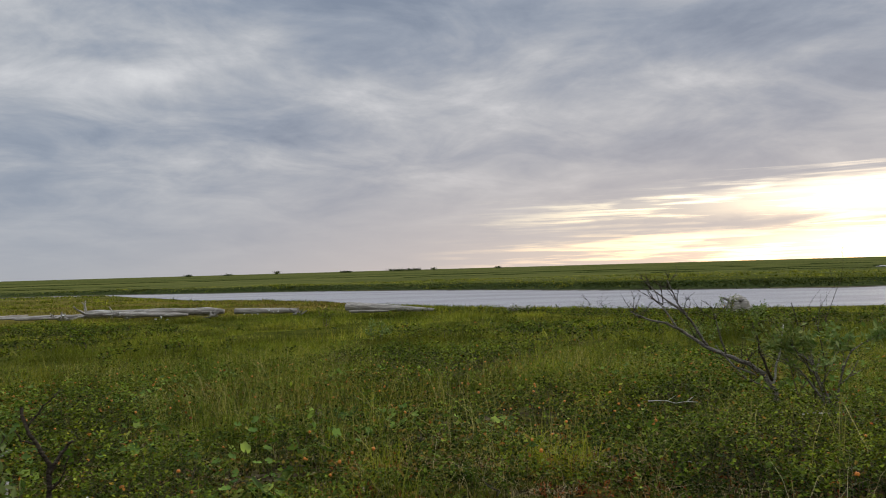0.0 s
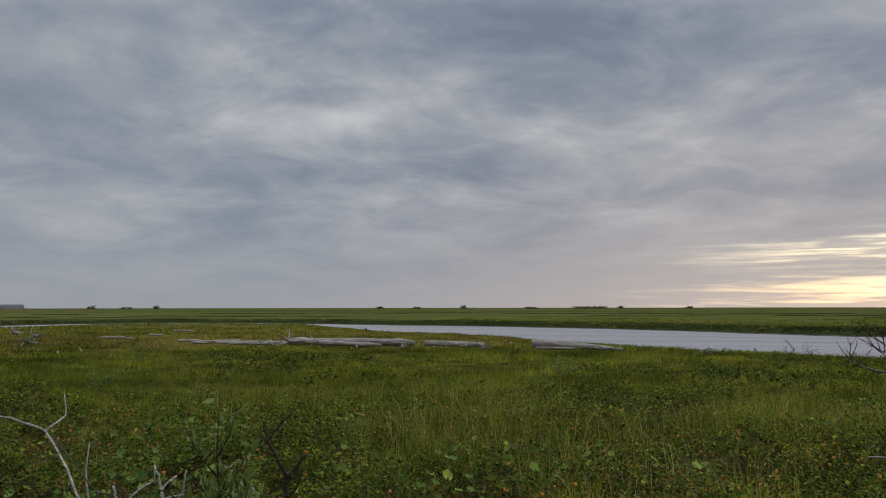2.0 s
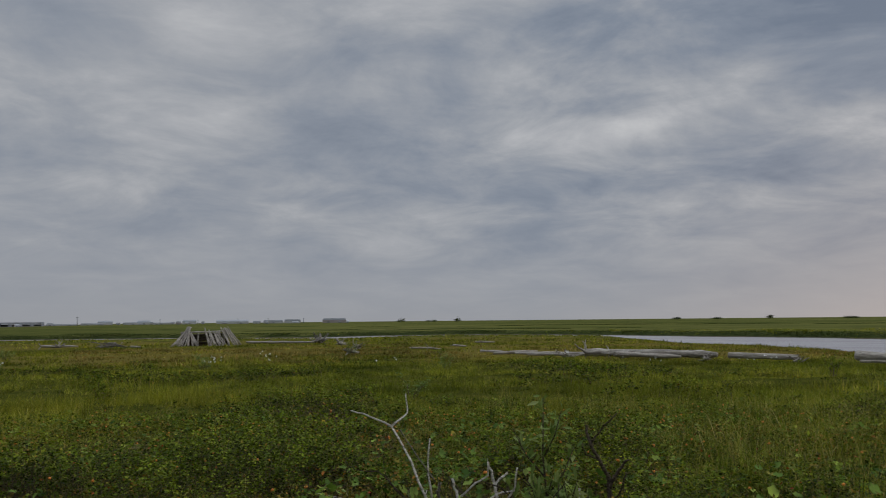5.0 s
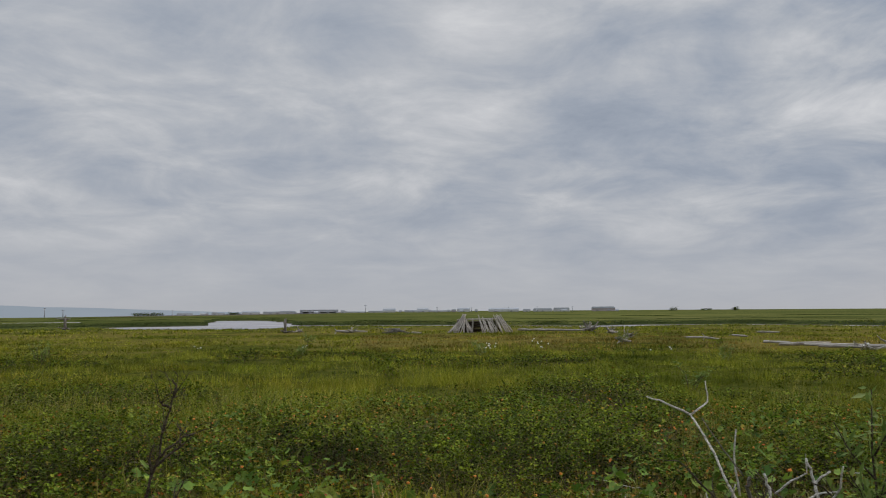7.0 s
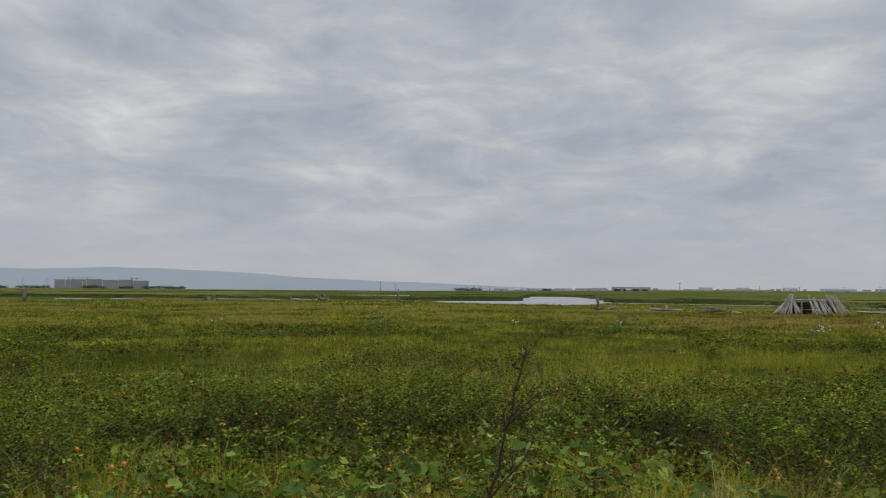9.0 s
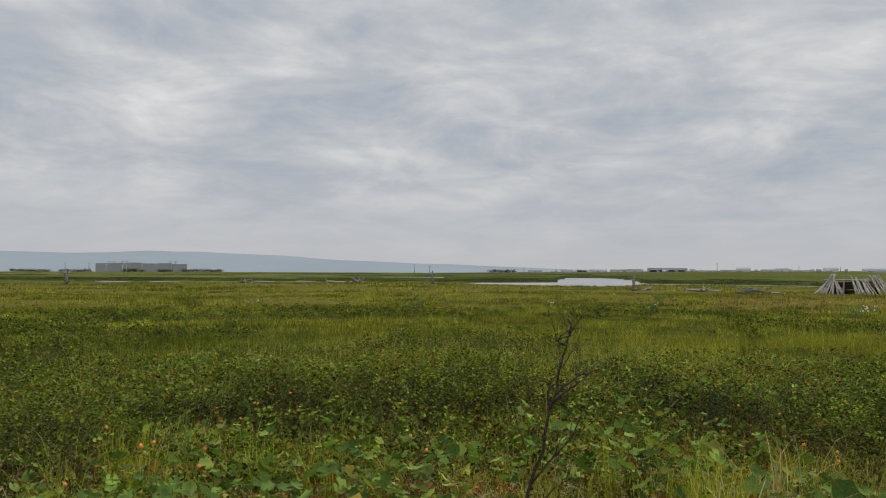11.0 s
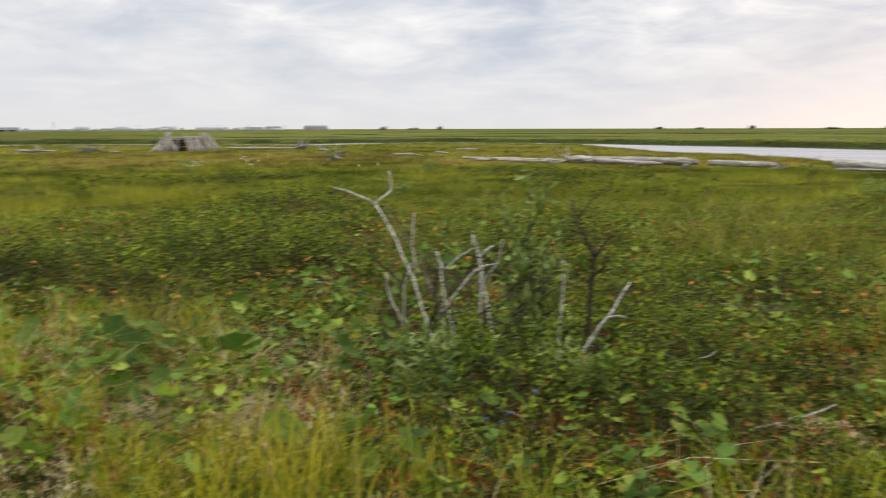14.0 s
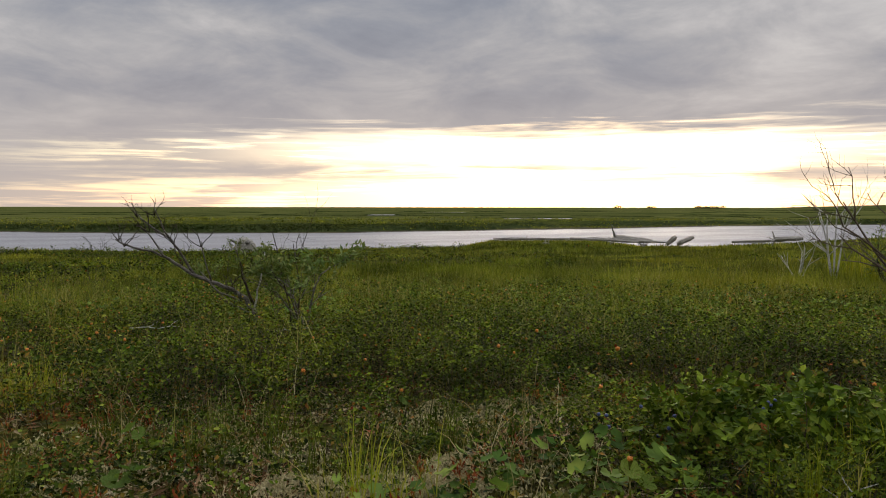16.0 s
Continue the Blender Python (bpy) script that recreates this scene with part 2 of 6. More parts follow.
def ground_material():
    m, w, shader, t = material("tundra_ground")
    at = position(w)
    split = node(t, "ShaderNodeSeparateXYZ")
    t.links.new(at, split.inputs[0])
    x, y, z = split.outputs
    far = w.math("SQRT", w.math("ADD", w.math("MULTIPLY", x, x), w.math("MULTIPLY", y, y)))
    n_small = w.noise(at, 9.0, 5.0, 0.65)
    n_mid = w.noise(at, 1.3, 5.0, 0.6)
    n_wide = w.noise(at, 0.06, 4.0, 0.6)
    n_field = w.noise(w.scaled(at, (0.7, 1.0, 1.0)), 0.02, 7.0, 0.68, 0.5)
    moss = w.ramp(n_small, [(0.36, (0.02, 0.017, 0.006)), (0.48, (0.05, 0.048, 0.01)), (0.58, (0.1, 0.1, 0.018)), (0.7, (0.2, 0.165, 0.06))])
    litter = w.ramp(n_small, [(0.36, (0.03, 0.021, 0.013)), (0.55, (0.08, 0.06, 0.036)), (0.7, (0.18, 0.15, 0.1))])
    close = w.mix(w.step(n_mid, 0.5, 0.62), moss, litter)
    sedge = w.ramp(w.math("ADD", w.math("MULTIPLY", n_small, 0.5), w.math("MULTIPLY", n_mid, 0.5)),
                   [(0.36, (0.026, 0.031, 0.006)), (0.5, (0.05, 0.055, 0.009)), (0.64, (0.1, 0.09, 0.02))])
    side = w.step(x, 4.0, -8.0)
    rusty = w.mix(w.math("MULTIPLY", w.step(n_wide, 0.4, 0.52), side), sedge, (0.11, 0.092, 0.022))
    field = w.ramp(n_field, [(0.36, (0.04, 0.048, 0.014)), (0.44, (0.085, 0.092, 0.026)), (0.5, (0.125, 0.122, 0.036)), (0.56, (0.065, 0.072, 0.022)), (0.64, (0.145, 0.134, 0.046))])
    streak = w.noise(w.scaled(at, (0.5, 1.0, 1.0), 15), 0.007, 6.0, 0.62, 0.4)
    field = w.mix(w.step(streak, 0.44, 0.56, 0.0, 0.75), field, w.mix(1.0, field, (0.58, 0.64, 0.6), "MULTIPLY"))
    field = w.mix(w.step(n_mid, 0.4, 0.66, 0.0, 0.3), field, (0.075, 0.085, 0.02))
    colour = w.mix(w.step(far, 5.0, 12.0), close, sedge)
    colour = w.mix(w.step(far, 30.0, 45.0), colour, rusty)
    colour = w.mix(w.step(far, 90.0, 125.0), colour, field)
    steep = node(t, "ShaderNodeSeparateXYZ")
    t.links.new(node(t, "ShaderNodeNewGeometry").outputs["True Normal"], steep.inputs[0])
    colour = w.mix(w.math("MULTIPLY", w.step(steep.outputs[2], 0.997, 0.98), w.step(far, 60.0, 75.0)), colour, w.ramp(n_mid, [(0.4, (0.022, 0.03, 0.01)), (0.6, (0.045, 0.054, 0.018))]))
    # bare mud along the water's edge
    colour = w.mix(w.step(z, -1.97, -1.88, 1.0, 0.0), colour, w.ramp(n_mid, [(0.35, (0.06, 0.048, 0.036)), (0.65, (0.13, 0.11, 0.09))]))
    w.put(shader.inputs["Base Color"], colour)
    shader.inputs["Roughness"].default_value = 0.9
    shader.inputs["Specular IOR Level"].default_value = 0.0
    bump(w, shader, n_small, 0.9, 0.03)
    return m


def water_material():
    m, w, shader, t = material("river_water")
    at = position(w)
    small = w.noise(w.scaled(at, (1.0, 2.2, 1.0), -25), 2.2, 4.0, 0.6)
    wide = w.noise(w.scaled(at, (0.5, 1.6, 1.0), -20), 0.12, 3.0, 0.55)
    shader.inputs["Base Color"].default_value = (0.24, 0.225, 0.225, 1)
    w.put(shader.inputs["Roughness"], w.step(wide, 0.4, 0.6, 0.42, 0.58))
    shader.inputs["IOR"].default_value = 1.33
    shader.inputs["Specular IOR Level"].default_value = 0.6
    bump(w, shader, small, 0.8, 0.12)
    return m


GROUND = ground_material()
WATER = water_material()
DRIFTWOOD = wood("sun_bleached_driftwood", (0.2, 0.175, 0.145), (0.52, 0.48, 0.415))
DRIFTWOOD_DARK = wood("wet_grey_driftwood", (0.1, 0.085, 0.07), (0.3, 0.275, 0.25))
POLE_WOOD = wood("grey_pole_wood", (0.19, 0.165, 0.14), (0.52, 0.475, 0.415), 1.5)
DEAD_BARK = wood("dark_dead_willow_bark", (0.03, 0.022, 0.015), (0.1, 0.076, 0.054), 6.0)
DEAD_WHITE = wood("bleached_dead_willow_twig", (0.38, 0.345, 0.3), (0.74, 0.7, 0.64), 6.0)
DEAD_GREY = wood("grey_dead_willow_bark", (0.085, 0.07, 0.058), (0.27, 0.24, 0.205), 6.0)
LIVE_BARK = wood("brown_willow_bark", (0.07, 0.05, 0.035), (0.19, 0.14, 0.1), 6.0)
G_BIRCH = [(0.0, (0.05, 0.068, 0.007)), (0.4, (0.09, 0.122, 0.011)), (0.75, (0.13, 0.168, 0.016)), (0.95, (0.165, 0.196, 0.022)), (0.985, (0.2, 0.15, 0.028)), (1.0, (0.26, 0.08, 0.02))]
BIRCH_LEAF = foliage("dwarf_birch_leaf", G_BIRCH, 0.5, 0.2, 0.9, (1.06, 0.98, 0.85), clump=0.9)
# inner leaves: birch greens darkened to paint the shade between leaves
G_SHADED = [(0.0, (0.012, 0.018, 0.003)), (0.4, (0.03, 0.043, 0.005)), (0.75, (0.056, 0.075, 0.008)), (0.95, (0.09, 0.105, 0.013)), (0.985, (0.13, 0.09, 0.014)), (1.0, (0.24, 0.06, 0.012))]
BIRCH_SHADED = foliage("shaded_dwarf_birch_leaf", G_SHADED, 0.45, 0.15, 0.8, (1.06, 0.96, 0.8), clump=0.8)
G_GRASS = [(0.0, (0.04, 0.056, 0.007)), (0.35, (0.085, 0.108, 0.012)), (0.75, (0.155, 0.17, 0.022)), (0.92, (0.22, 0.2, 0.045)), (1.0, (0.33, 0.27, 0.11))]
GRASS_BLADE = foliage("sedge_blade", G_GRASS, 0.5, 0.35, 0.3, (0.95, 0.8, 0.6), clump=0.7)
FRESH_BLADE = foliage("fresh_grass_blade", [(0.0, (0.12, 0.15, 0.011)), (0.5, (0.26, 0.275, 0.02)), (0.9, (0.37, 0.35, 0.045)), (1.0, (0.42, 0.33, 0.11))], 0.5, 0.4, 0.8, (1.1, 0.9, 0.8))
BILBERRY_LEAF = foliage("bog_bilberry_leaf", [(0.0, (0.042, 0.066, 0.008)), (0.45, (0.09, 0.13, 0.014)), (0.8, (0.15, 0.195, 0.024)), (0.95, (0.22, 0.235, 0.04)), (0.98, (0.19, 0.13, 0.028)), (1.0, (0.28, 0.07, 0.03))], 0.45, 0.18, 0.9, (1.04, 1.0, 0.85), clump=1.3)
RUST_LEAF = foliage("rusty_crowberry_leaf", [(0.0, (0.09, 0.05, 0.014)), (0.4, (0.17, 0.1, 0.02)), (0.75, (0.22, 0.16, 0.03)), (1.0, (0.3, 0.13, 0.03))], 0.6, 0.2, 1.1, (0.8, 1.0, 0.9))
STRAW_GREEN = foliage("yellowing_grass_blade", [(0.0, (0.14, 0.14, 0.025)), (0.5, (0.22, 0.2, 0.045)), (1.0, (0.34, 0.28, 0.11))], 0.6, 0.3, 0.5, (0.9, 0.9, 0.8))
G_FIELD = [(0.0, (0.1, 0.112, 0.012)), (0.5, (0.158, 0.17, 0.02)), (0.85, (0.21, 0.205, 0.03)), (1.0, (0.29, 0.245, 0.07))]
RUST_BLADE = foliage("rusty_sedge_blade", [(0.0, (0.1, 0.075, 0.018)), (0.4, (0.165, 0.115, 0.03)), (0.75, (0.22, 0.145, 0.045)), (1.0, (0.3, 0.22, 0.1))], 0.6, 0.3, 0.1, (0.72, 0.95, 0.7), clump=0.1)
FIELD_BLADE = foliage("field_sedge_blade", G_FIELD, 0.6, 0.3, 0.22, (0.74, 0.68, 0.6), clump=0.1)
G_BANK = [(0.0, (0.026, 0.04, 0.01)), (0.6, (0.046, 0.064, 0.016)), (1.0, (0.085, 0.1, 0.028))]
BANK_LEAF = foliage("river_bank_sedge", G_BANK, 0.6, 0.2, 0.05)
G_WILLOW = [(0.0, (0.07, 0.11, 0.03)), (0.5, (0.13, 0.18, 0.055)), (0.9, (0.22, 0.26, 0.1)), (1.0, (0.27, 0.29, 0.11))]
WILLOW_LEAF = foliage("willow_leaf", G_WILLOW, 0.5, 0.35, 2.0)
G_CLOUD = [(0.0, (0.05, 0.095, 0.02)), (0.35, (0.095, 0.155, 0.034)), (0.7, (0.15, 0.215, 0.048)), (0.93, (0.21, 0.26, 0.05)), (1.0, (0.22, 0.14, 0.03))]
BROAD_LEAF = foliage("small_broad_leaf", G_CLOUD, 0.45, 0.3, 1.2, (0.95, 0.85, 0.7), clump=1.5)
CLOUDBERRY_LEAF = foliage("cloudberry_leaf", G_CLOUD, 0.45, 0.35, 3.0, (0.8, 0.85, 0.8), single=True)
STRAW = foliage("dry_straw", [(0.0, (0.3, 0.23, 0.11)), (0.6, (0.42, 0.34, 0.17)), (1.0, (0.52, 0.45, 0.28))], 0.6, 0.25, 3.0)
RED_LEAF = foliage("red_autumn_leaf", [(0.0, (0.14, 0.03, 0.018)), (0.45, (0.27, 0.055, 0.025)), (0.8, (0.3, 0.1, 0.03)), (1.0, (0.34, 0.16, 0.03))], 0.5, 0.3, 3.0)
DRY_LITTER = foliage("dry_brown_litter", [(0.0, (0.07, 0.035, 0.018)), (0.4, (0.17, 0.1, 0.05)), (0.75, (0.3, 0.22, 0.12)), (1.0, (0.46, 0.38, 0.25))], 0.8, 0.15, 2.0, (1.2, 0.75, 0.7))
MOSS = foliage("moss_and_litter", [(0.0, (0.02, 0.013, 0.006)), (0.35, (0.034, 0.027, 0.008)), (0.65, (0.07, 0.064, 0.013)), (0.9, (0.16, 0.13, 0.04)), (1.0, (0.34, 0.28, 0.16))], 0.9, 0.1, 1.5, (1.3, 0.8, 0.8))
LICHEN = plain("reindeer_lichen", (0.52, 0.44, 0.23), 0.95, 0.3, 30.0, 0.8)
BERRY = plain("ripe_cloudberry", (0.6, 0.19, 0.012), 0.55, 0.2, 90.0, 0.2)
BLUEBERRY = plain("bog_bilberry", (0.035, 0.05, 0.13), 0.5, 0.3, 60.0, 0.0)
COTTON = plain("cotton_grass_tuft", (0.8, 0.8, 0.78), 0.9, 0.05, 60.0, 0.3)

# ---- ground ----
def lattice(ix, iy, seed):
    h = (ix.astype(np.int64) * 374761393 + iy.astype(np.int64) * 668265263 + seed * 1442695041) & 0xFFFFFFFF
    h = ((h ^ (h >> 13)) * 1274126177) & 0xFFFFFFFF
    return ((h ^ (h >> 16)) & 0xFFFFFF) / float(0xFFFFFF)


def field(x, y, size, seed, octaves=3):
    """Smooth noise from 0 to 1 over the plan, with lumps of that size in metres."""
    x, y = np.asarray(x, float) / size, np.asarray(y, float) / size
    total, weight = 0.0, 0.0
    for k in range(octaves):
        fx, fy = x * 2**k + 37.1 * k, y * 2**k - 11.7 * k
        ix, iy = np.floor(fx), np.floor(fy)
        u, v = fx - ix, fy - iy
        u, v = u * u * (3 - 2 * u), v * v * (3 - 2 * v)
        a, b = lattice(ix, iy, seed + k), lattice(ix + 1, iy, seed + k)
        c, d = lattice(ix, iy + 1, seed + k), lattice(ix + 1, iy + 1, seed + k)
        total = total + (a + (b - a) * u + (c - a) * v + (a - b - c + d) * u * v) / 2**k
        weight += 1 / 2**k
    return total / weight


WATER_Z = -2.0
# the river round the mound: azimuth in degrees to the left of +y, near shore, far shore
SHORE = np.array([
    (-180, 150, 230), (-90, 150, 230), (-75, 130, 190), (-61.5, 83, 143), (-56, 66, 128), (-50.6, 58, 116), (-46.5, 59, 107), (-44, 66, 101), (-40, 67, 96), (-36.5, 65, 92),
    (-34.5, 56, 90), (-26, 53, 84), (-18.5, 51.5, 83), (-15.7, 51, 84), (-8, 55, 90), (0, 60, 103), (7.2, 73, 114), (11, 84, 119), (14.5, 93, 124),
    (17.5, 98, 130), (21, 122, 138), (23, 140, 142), (28, 149, 150), (33, 156, 157), (37, 150, 152), (38.5, 141, 151), (42, 135, 143), (43.5, 143, 144.5), (47.7, 147, 147.5), (52, 155, 155.5),
    (58, 158, 158.5), (62.4, 160, 162), (63.4, 146, 215), (64.2, 140, 250), (65.5, 138, 262), (67.8, 138, 258), (68.3, 140, 172), (70.5, 142, 166), (73.4, 148, 163),
    (74.5, 156, 160), (81, 158, 162), (86, 159, 163), (95, 160, 165), (120, 160, 200), (180, 150, 230)])
PROFILE = np.array([(0, -0.08), (2, -0.12), (4, -0.25), (6, -0.37), (10, -0.52), (15, -0.68), (28, -0.98), (45, -1.15), (60, -1.26), (80, -1.36), (130, -1.4), (1e5, -1.4)])
# still pools in the far marsh: azimuth, half width in degrees, from, to
POOLS = [(-28.7, 0.9, 196, 222), (-39.6, 2.3, 138, 158), (78.5, 2.2, 196, 214), (-33.0, 1.5, 300, 330), (-61.5, 1.6, 150, 168)]
POOL_Z = -1.38


def ground_z(x, y):
    """Height of the ground at arrays of x and y."""
    x, y = np.asarray(x, float), np.asarray(y, float)
    r, az = np.hypot(x, y), np.degrees(np.arctan2(-x, y))
    shift = (field(x, y, 9.0, 5) - 0.5) * 4.0
    near, far = np.interp(az, SHORE[:, 0], SHORE[:, 1]) + shift * 0.5, np.interp(az, SHORE[:, 0], SHORE[:, 2]) + shift
    z = np.interp(r, PROFILE[:, 0], PROFILE[:, 1])
    away = near - r
    fall = -2.05 + np.maximum(away, -8) * 2.1 / np.maximum(near, 1)
    inside = np.where(r < near, np.minimum(z, fall), np.maximum(-2.7, -2.05 + away * 0.12))
    mud = 8.0 * np.clip((-az - 36) / 4, 0, 1) * np.clip((az + 60) / 5, 0, 1)   # a low mud flat under the bank
    up = np.clip((r - far - mud) / (1.6 + 3.2 * field(x, y, 14.0, 8)), 0, 1)
    beyond = -2.12 + 0.2 * np.clip((r - far + 2.0) / 2.0, 0, 1) + 0.62 * up ** 0.7
    out = np.where(r < far - 2.0, np.where(r < near, inside, np.maximum(inside, -2.7)), beyond)
    dry = np.clip((az - 73.0) / 2.0, 0, 1) * (az < 125)
    out = np.maximum(out, -2.7 + 0.85 * dry)
    for a, half, lo, hi in POOLS:
        d = np.maximum(np.abs(az - a) / half, np.abs(r - (lo + hi) / 2) / ((hi - lo) / 2)) + (field(x, y, 6.0, 3) - 0.5) * 0.25
        out = np.where(r > 100, out - 0.5 * np.clip((1.12 - d) / 0.2, 0, 1), out)
    bumps = (field(x, y, 0.55, 21, 3) - 0.5) * 0.1 * np.clip(1.6 - r / 14, 0.0, 1) + (field(x, y, 2.4, 11, 2) - 0.5) * 0.16 * np.clip(r / 3, 0.3, 1) * np.clip(2 - r / 30, 0, 1)
    ridge = (field(x, y, 30.0, 15, 3) - 0.5) * 0.24 * np.clip((r - far - 8) / 40, 0, 1) * np.clip(2 - r / 400, 0, 1)
    right = 5.5 * np.clip((-az - 50) / 16, 0, 1) * np.clip((r - 500) / 200, 0, 1) * np.clip((900 - r) / 200, 0, 1)
    fall_off = 0.0052 * np.maximum(r - 430, 0) * np.clip((az - 56) / 24, 0, 1) * (az < 150)   # the plain sinks away towards the estuary
    return out + np.where(r < near - 1, bumps, 0) + ridge + right - fall_off


def mesh_from(name, verts, faces, mats, index=None, smooth=False):
    """A mesh from arrays: all faces have the same number of corners."""
    verts, faces = np.ascontiguousarray(verts, np.float32), np.ascontiguousarray(faces, np.int32)
    mesh = bpy.data.meshes.new(name)
    mesh.vertices.add(len(verts))
    mesh.vertices.foreach_set("co", verts.ravel())
    n, k = faces.shape
    mesh.loops.add(n * k)
    mesh.loops.foreach_set("vertex_index", faces.ravel())
    mesh.polygons.add(n)
    mesh.polygons.foreach_set("loop_start", np.arange(0, n * k, k, dtype=np.int32))
    for m in mats:
        mesh.materials.append(m)
    if index is not None:
        mesh.polygons.foreach_set("material_index", np.ascontiguousarray(index, np.int32))
    mesh.polygons.foreach_set("use_smooth", np.full(n, smooth, dtype=bool))
    mesh.update(calc_edges=True)
    return mesh


def polar_sheet(name, rings, angles, height, mats):
    """One sheet round the origin."""
    r, a = np.meshgrid(rings, np.radians(angles), indexing="ij")
    x, y = -np.sin(a) * r, np.cos(a) * r
    verts = np.stack([x, y, height(x, y)], -1).reshape(-1, 3)
    nr, na = r.shape
    i, j = np.meshgrid(np.arange(nr - 1), np.arange(na), indexing="ij")
    k = (j + 1) % na
    quads = np.stack([i * na + j, (i + 1) * na + j, (i + 1) * na + k, i * na + k], -1).reshape(-1, 4)
    return mesh_from(name, verts, quads[:, ::-1], mats, smooth=True)


ANGLES = np.r_[np.arange(-180, -66, 2.0), np.arange(-66, 110, 0.5), np.arange(110, 180, 2.0)]
RINGS = np.r_[np.r_[0.0002, np.linspace(0.1, 1.0, 8)], np.linspace(1.12, 9.0, 90), np.geomspace(9.2, 46, 60), np.arange(47, 190, 1.5), np.geomspace(192, 4700, 90)]
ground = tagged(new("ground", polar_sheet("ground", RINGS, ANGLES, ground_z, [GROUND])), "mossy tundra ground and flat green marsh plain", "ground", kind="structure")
river_sheet = polar_sheet("river_water", np.r_[30.0, np.arange(45, 360, 12.0), 420.0], np.arange(-180, 180, 3.0), lambda x, y: np.full(np.shape(x), WATER_Z), [WATER])
tagged(new("water", river_sheet), "calm pale grey river water reflecting the cloudy sky", "water", kind="structure")


def pool(a, half, lo, hi):
    rows = [(a - half * 1.6, lo - 6), (a + half * 1.6, lo - 6), (a + half * 1.6, hi + 6), (a - half * 1.6, hi + 6)]
    verts = [(-math.sin(radians(b)) * d, math.cos(radians(b)) * d, POOL_Z - 0.12) for b, d in rows]
    tagged(new("water", mesh_from("marsh_pool", verts, [(3, 2, 1, 0)][:1], [WATER])), "still pale marsh pool among the sedge", "water", kind="structure")


for spec in POOLS:
    pool(*spec)

# ---- helpers for things ----
def part(name, mesh, parent, label=""):
    """One mesh object under a thing or a part, in its parent's space."""
    ob = new(name, mesh)
    ob.parent = parent
    return tagged(ob, label) if label else ob


def thing(name, label, category, place, group="", turn=0.0, mesh=None):
    ob = new(name, mesh)
    if mesh is None:
        ob.empty_display_size = 0.1
    ob.matrix_world = pose(*place, 0, 0, turn)
    return tagged(ob, label, category, group)


def zat(x, y):
    return float(ground_z(np.array([x]), np.array([y]))[0])


def tube(points, radii, sides=6, rough=0.0, rng=None):
    """Vertices and quads of a bent, tapering round bar with closed ends."""
    p = np.asarray(points, float)
    n = len(p)
    radii = np.broadcast_to(np.asarray(radii, float), (n,)) if np.ndim(radii) == 0 else np.asarray(radii, float)
    along = np.gradient(p, axis=0)
    along /= np.linalg.norm(along, axis=1, keepdims=True) + 1e-9
    ref = np.array([0.0, 0.0, 1.0]) if abs(along[:, 2]).mean() < 0.8 else np.array([0.0, 1.0, 0.0])
    u = np.cross(along, ref)
    u /= np.linalg.norm(u, axis=1, keepdims=True) + 1e-9
    v = np.cross(along, u)
    a = np.linspace(0, 2 * np.pi, sides, endpoint=False)
    r = radii[:, None] * np.ones(sides)
    if rough and rng is not None:
        r = r * (1 + rough * (rng.random((1, sides)) - 0.5) + rough * 0.6 * (rng.random((n, sides)) - 0.5))
    ring = p[:, None] + r[..., None] * (np.cos(a)[None, :, None] * u[:, None] + np.sin(a)[None, :, None] * v[:, None])
    verts = np.concatenate([ring.reshape(-1, 3), p[:1], p[-1:]])
    i, j = np.meshgrid(np.arange(n - 1), np.arange(sides), indexing="ij")
    k = (j + 1) % sides
    quads = np.stack([i * sides + j, i * sides + k, (i + 1) * sides + k, (i + 1) * sides + j], -1).reshape(-1, 4)
    j = np.arange(sides)
    k = (j + 1) % sides
    c0, c1 = n * sides, n * sides + 1
    tris = np.concatenate([quads[:, [0, 1, 2]], quads[:, [0, 2, 3]], np.stack([np.full(sides, c0), k, j], 1), np.stack([np.full(sides, c1), (n - 1) * sides + j, (n - 1) * sides + k], 1)])
    return verts, tris


def joined(pieces):
    verts, tris, base = [], [], 0
    for v, f in pieces:
        verts.append(v)
        tris.append(np.asarray(f) + base)
        base += len(v)
    return np.concatenate(verts), np.concatenate(tris)


def bar_mesh(name, pieces, mat, smooth=True):
    v, f = joined(pieces)
    return mesh_from(name, v, f, [mat], smooth=smooth)


def leaves_at(centres, length, width, rng, up=0.5):
    """One folded kite for each centre: vertices and two triangles a leaf."""
    n = len(centres)
    length, width = np.broadcast_to(length, (n,)) * (0.7 + 0.6 * rng.random(n)), np.broadcast_to(width, (n,)) * (0.75 + 0.5 * rng.random(n))
    a, tilt, roll = rng.random(n) * 2 * np.pi, (rng.random(n) - 0.35) * 1.6 * up + 0.25, (rng.random(n) - 0.5) * 1.6
    u = np.stack([np.cos(a) * np.cos(tilt), np.sin(a) * np.cos(tilt), np.sin(tilt)], 1)
    flat = np.stack([-np.sin(a), np.cos(a), np.zeros(n)], 1)
    over = np.cross(u, flat)
    v = flat * np.cos(roll)[:, None] + over * np.sin(roll)[:, None]
    w = np.cross(u, v)
    mid = centres + u * (0.5 * length)[:, None]
    lift = w * (0.12 * width)[:, None]
    pts = np.stack([centres, mid + v * (0.5 * width)[:, None] + lift, centres + u * length[:, None], mid - v * (0.5 * width)[:, None] + lift], 1)
    base = np.arange(n)[:, None] * 4
    tris = np.concatenate([base + [[0, 1, 2]], base + [[0, 2, 3]]])
    return pts.reshape(-1, 3), tris


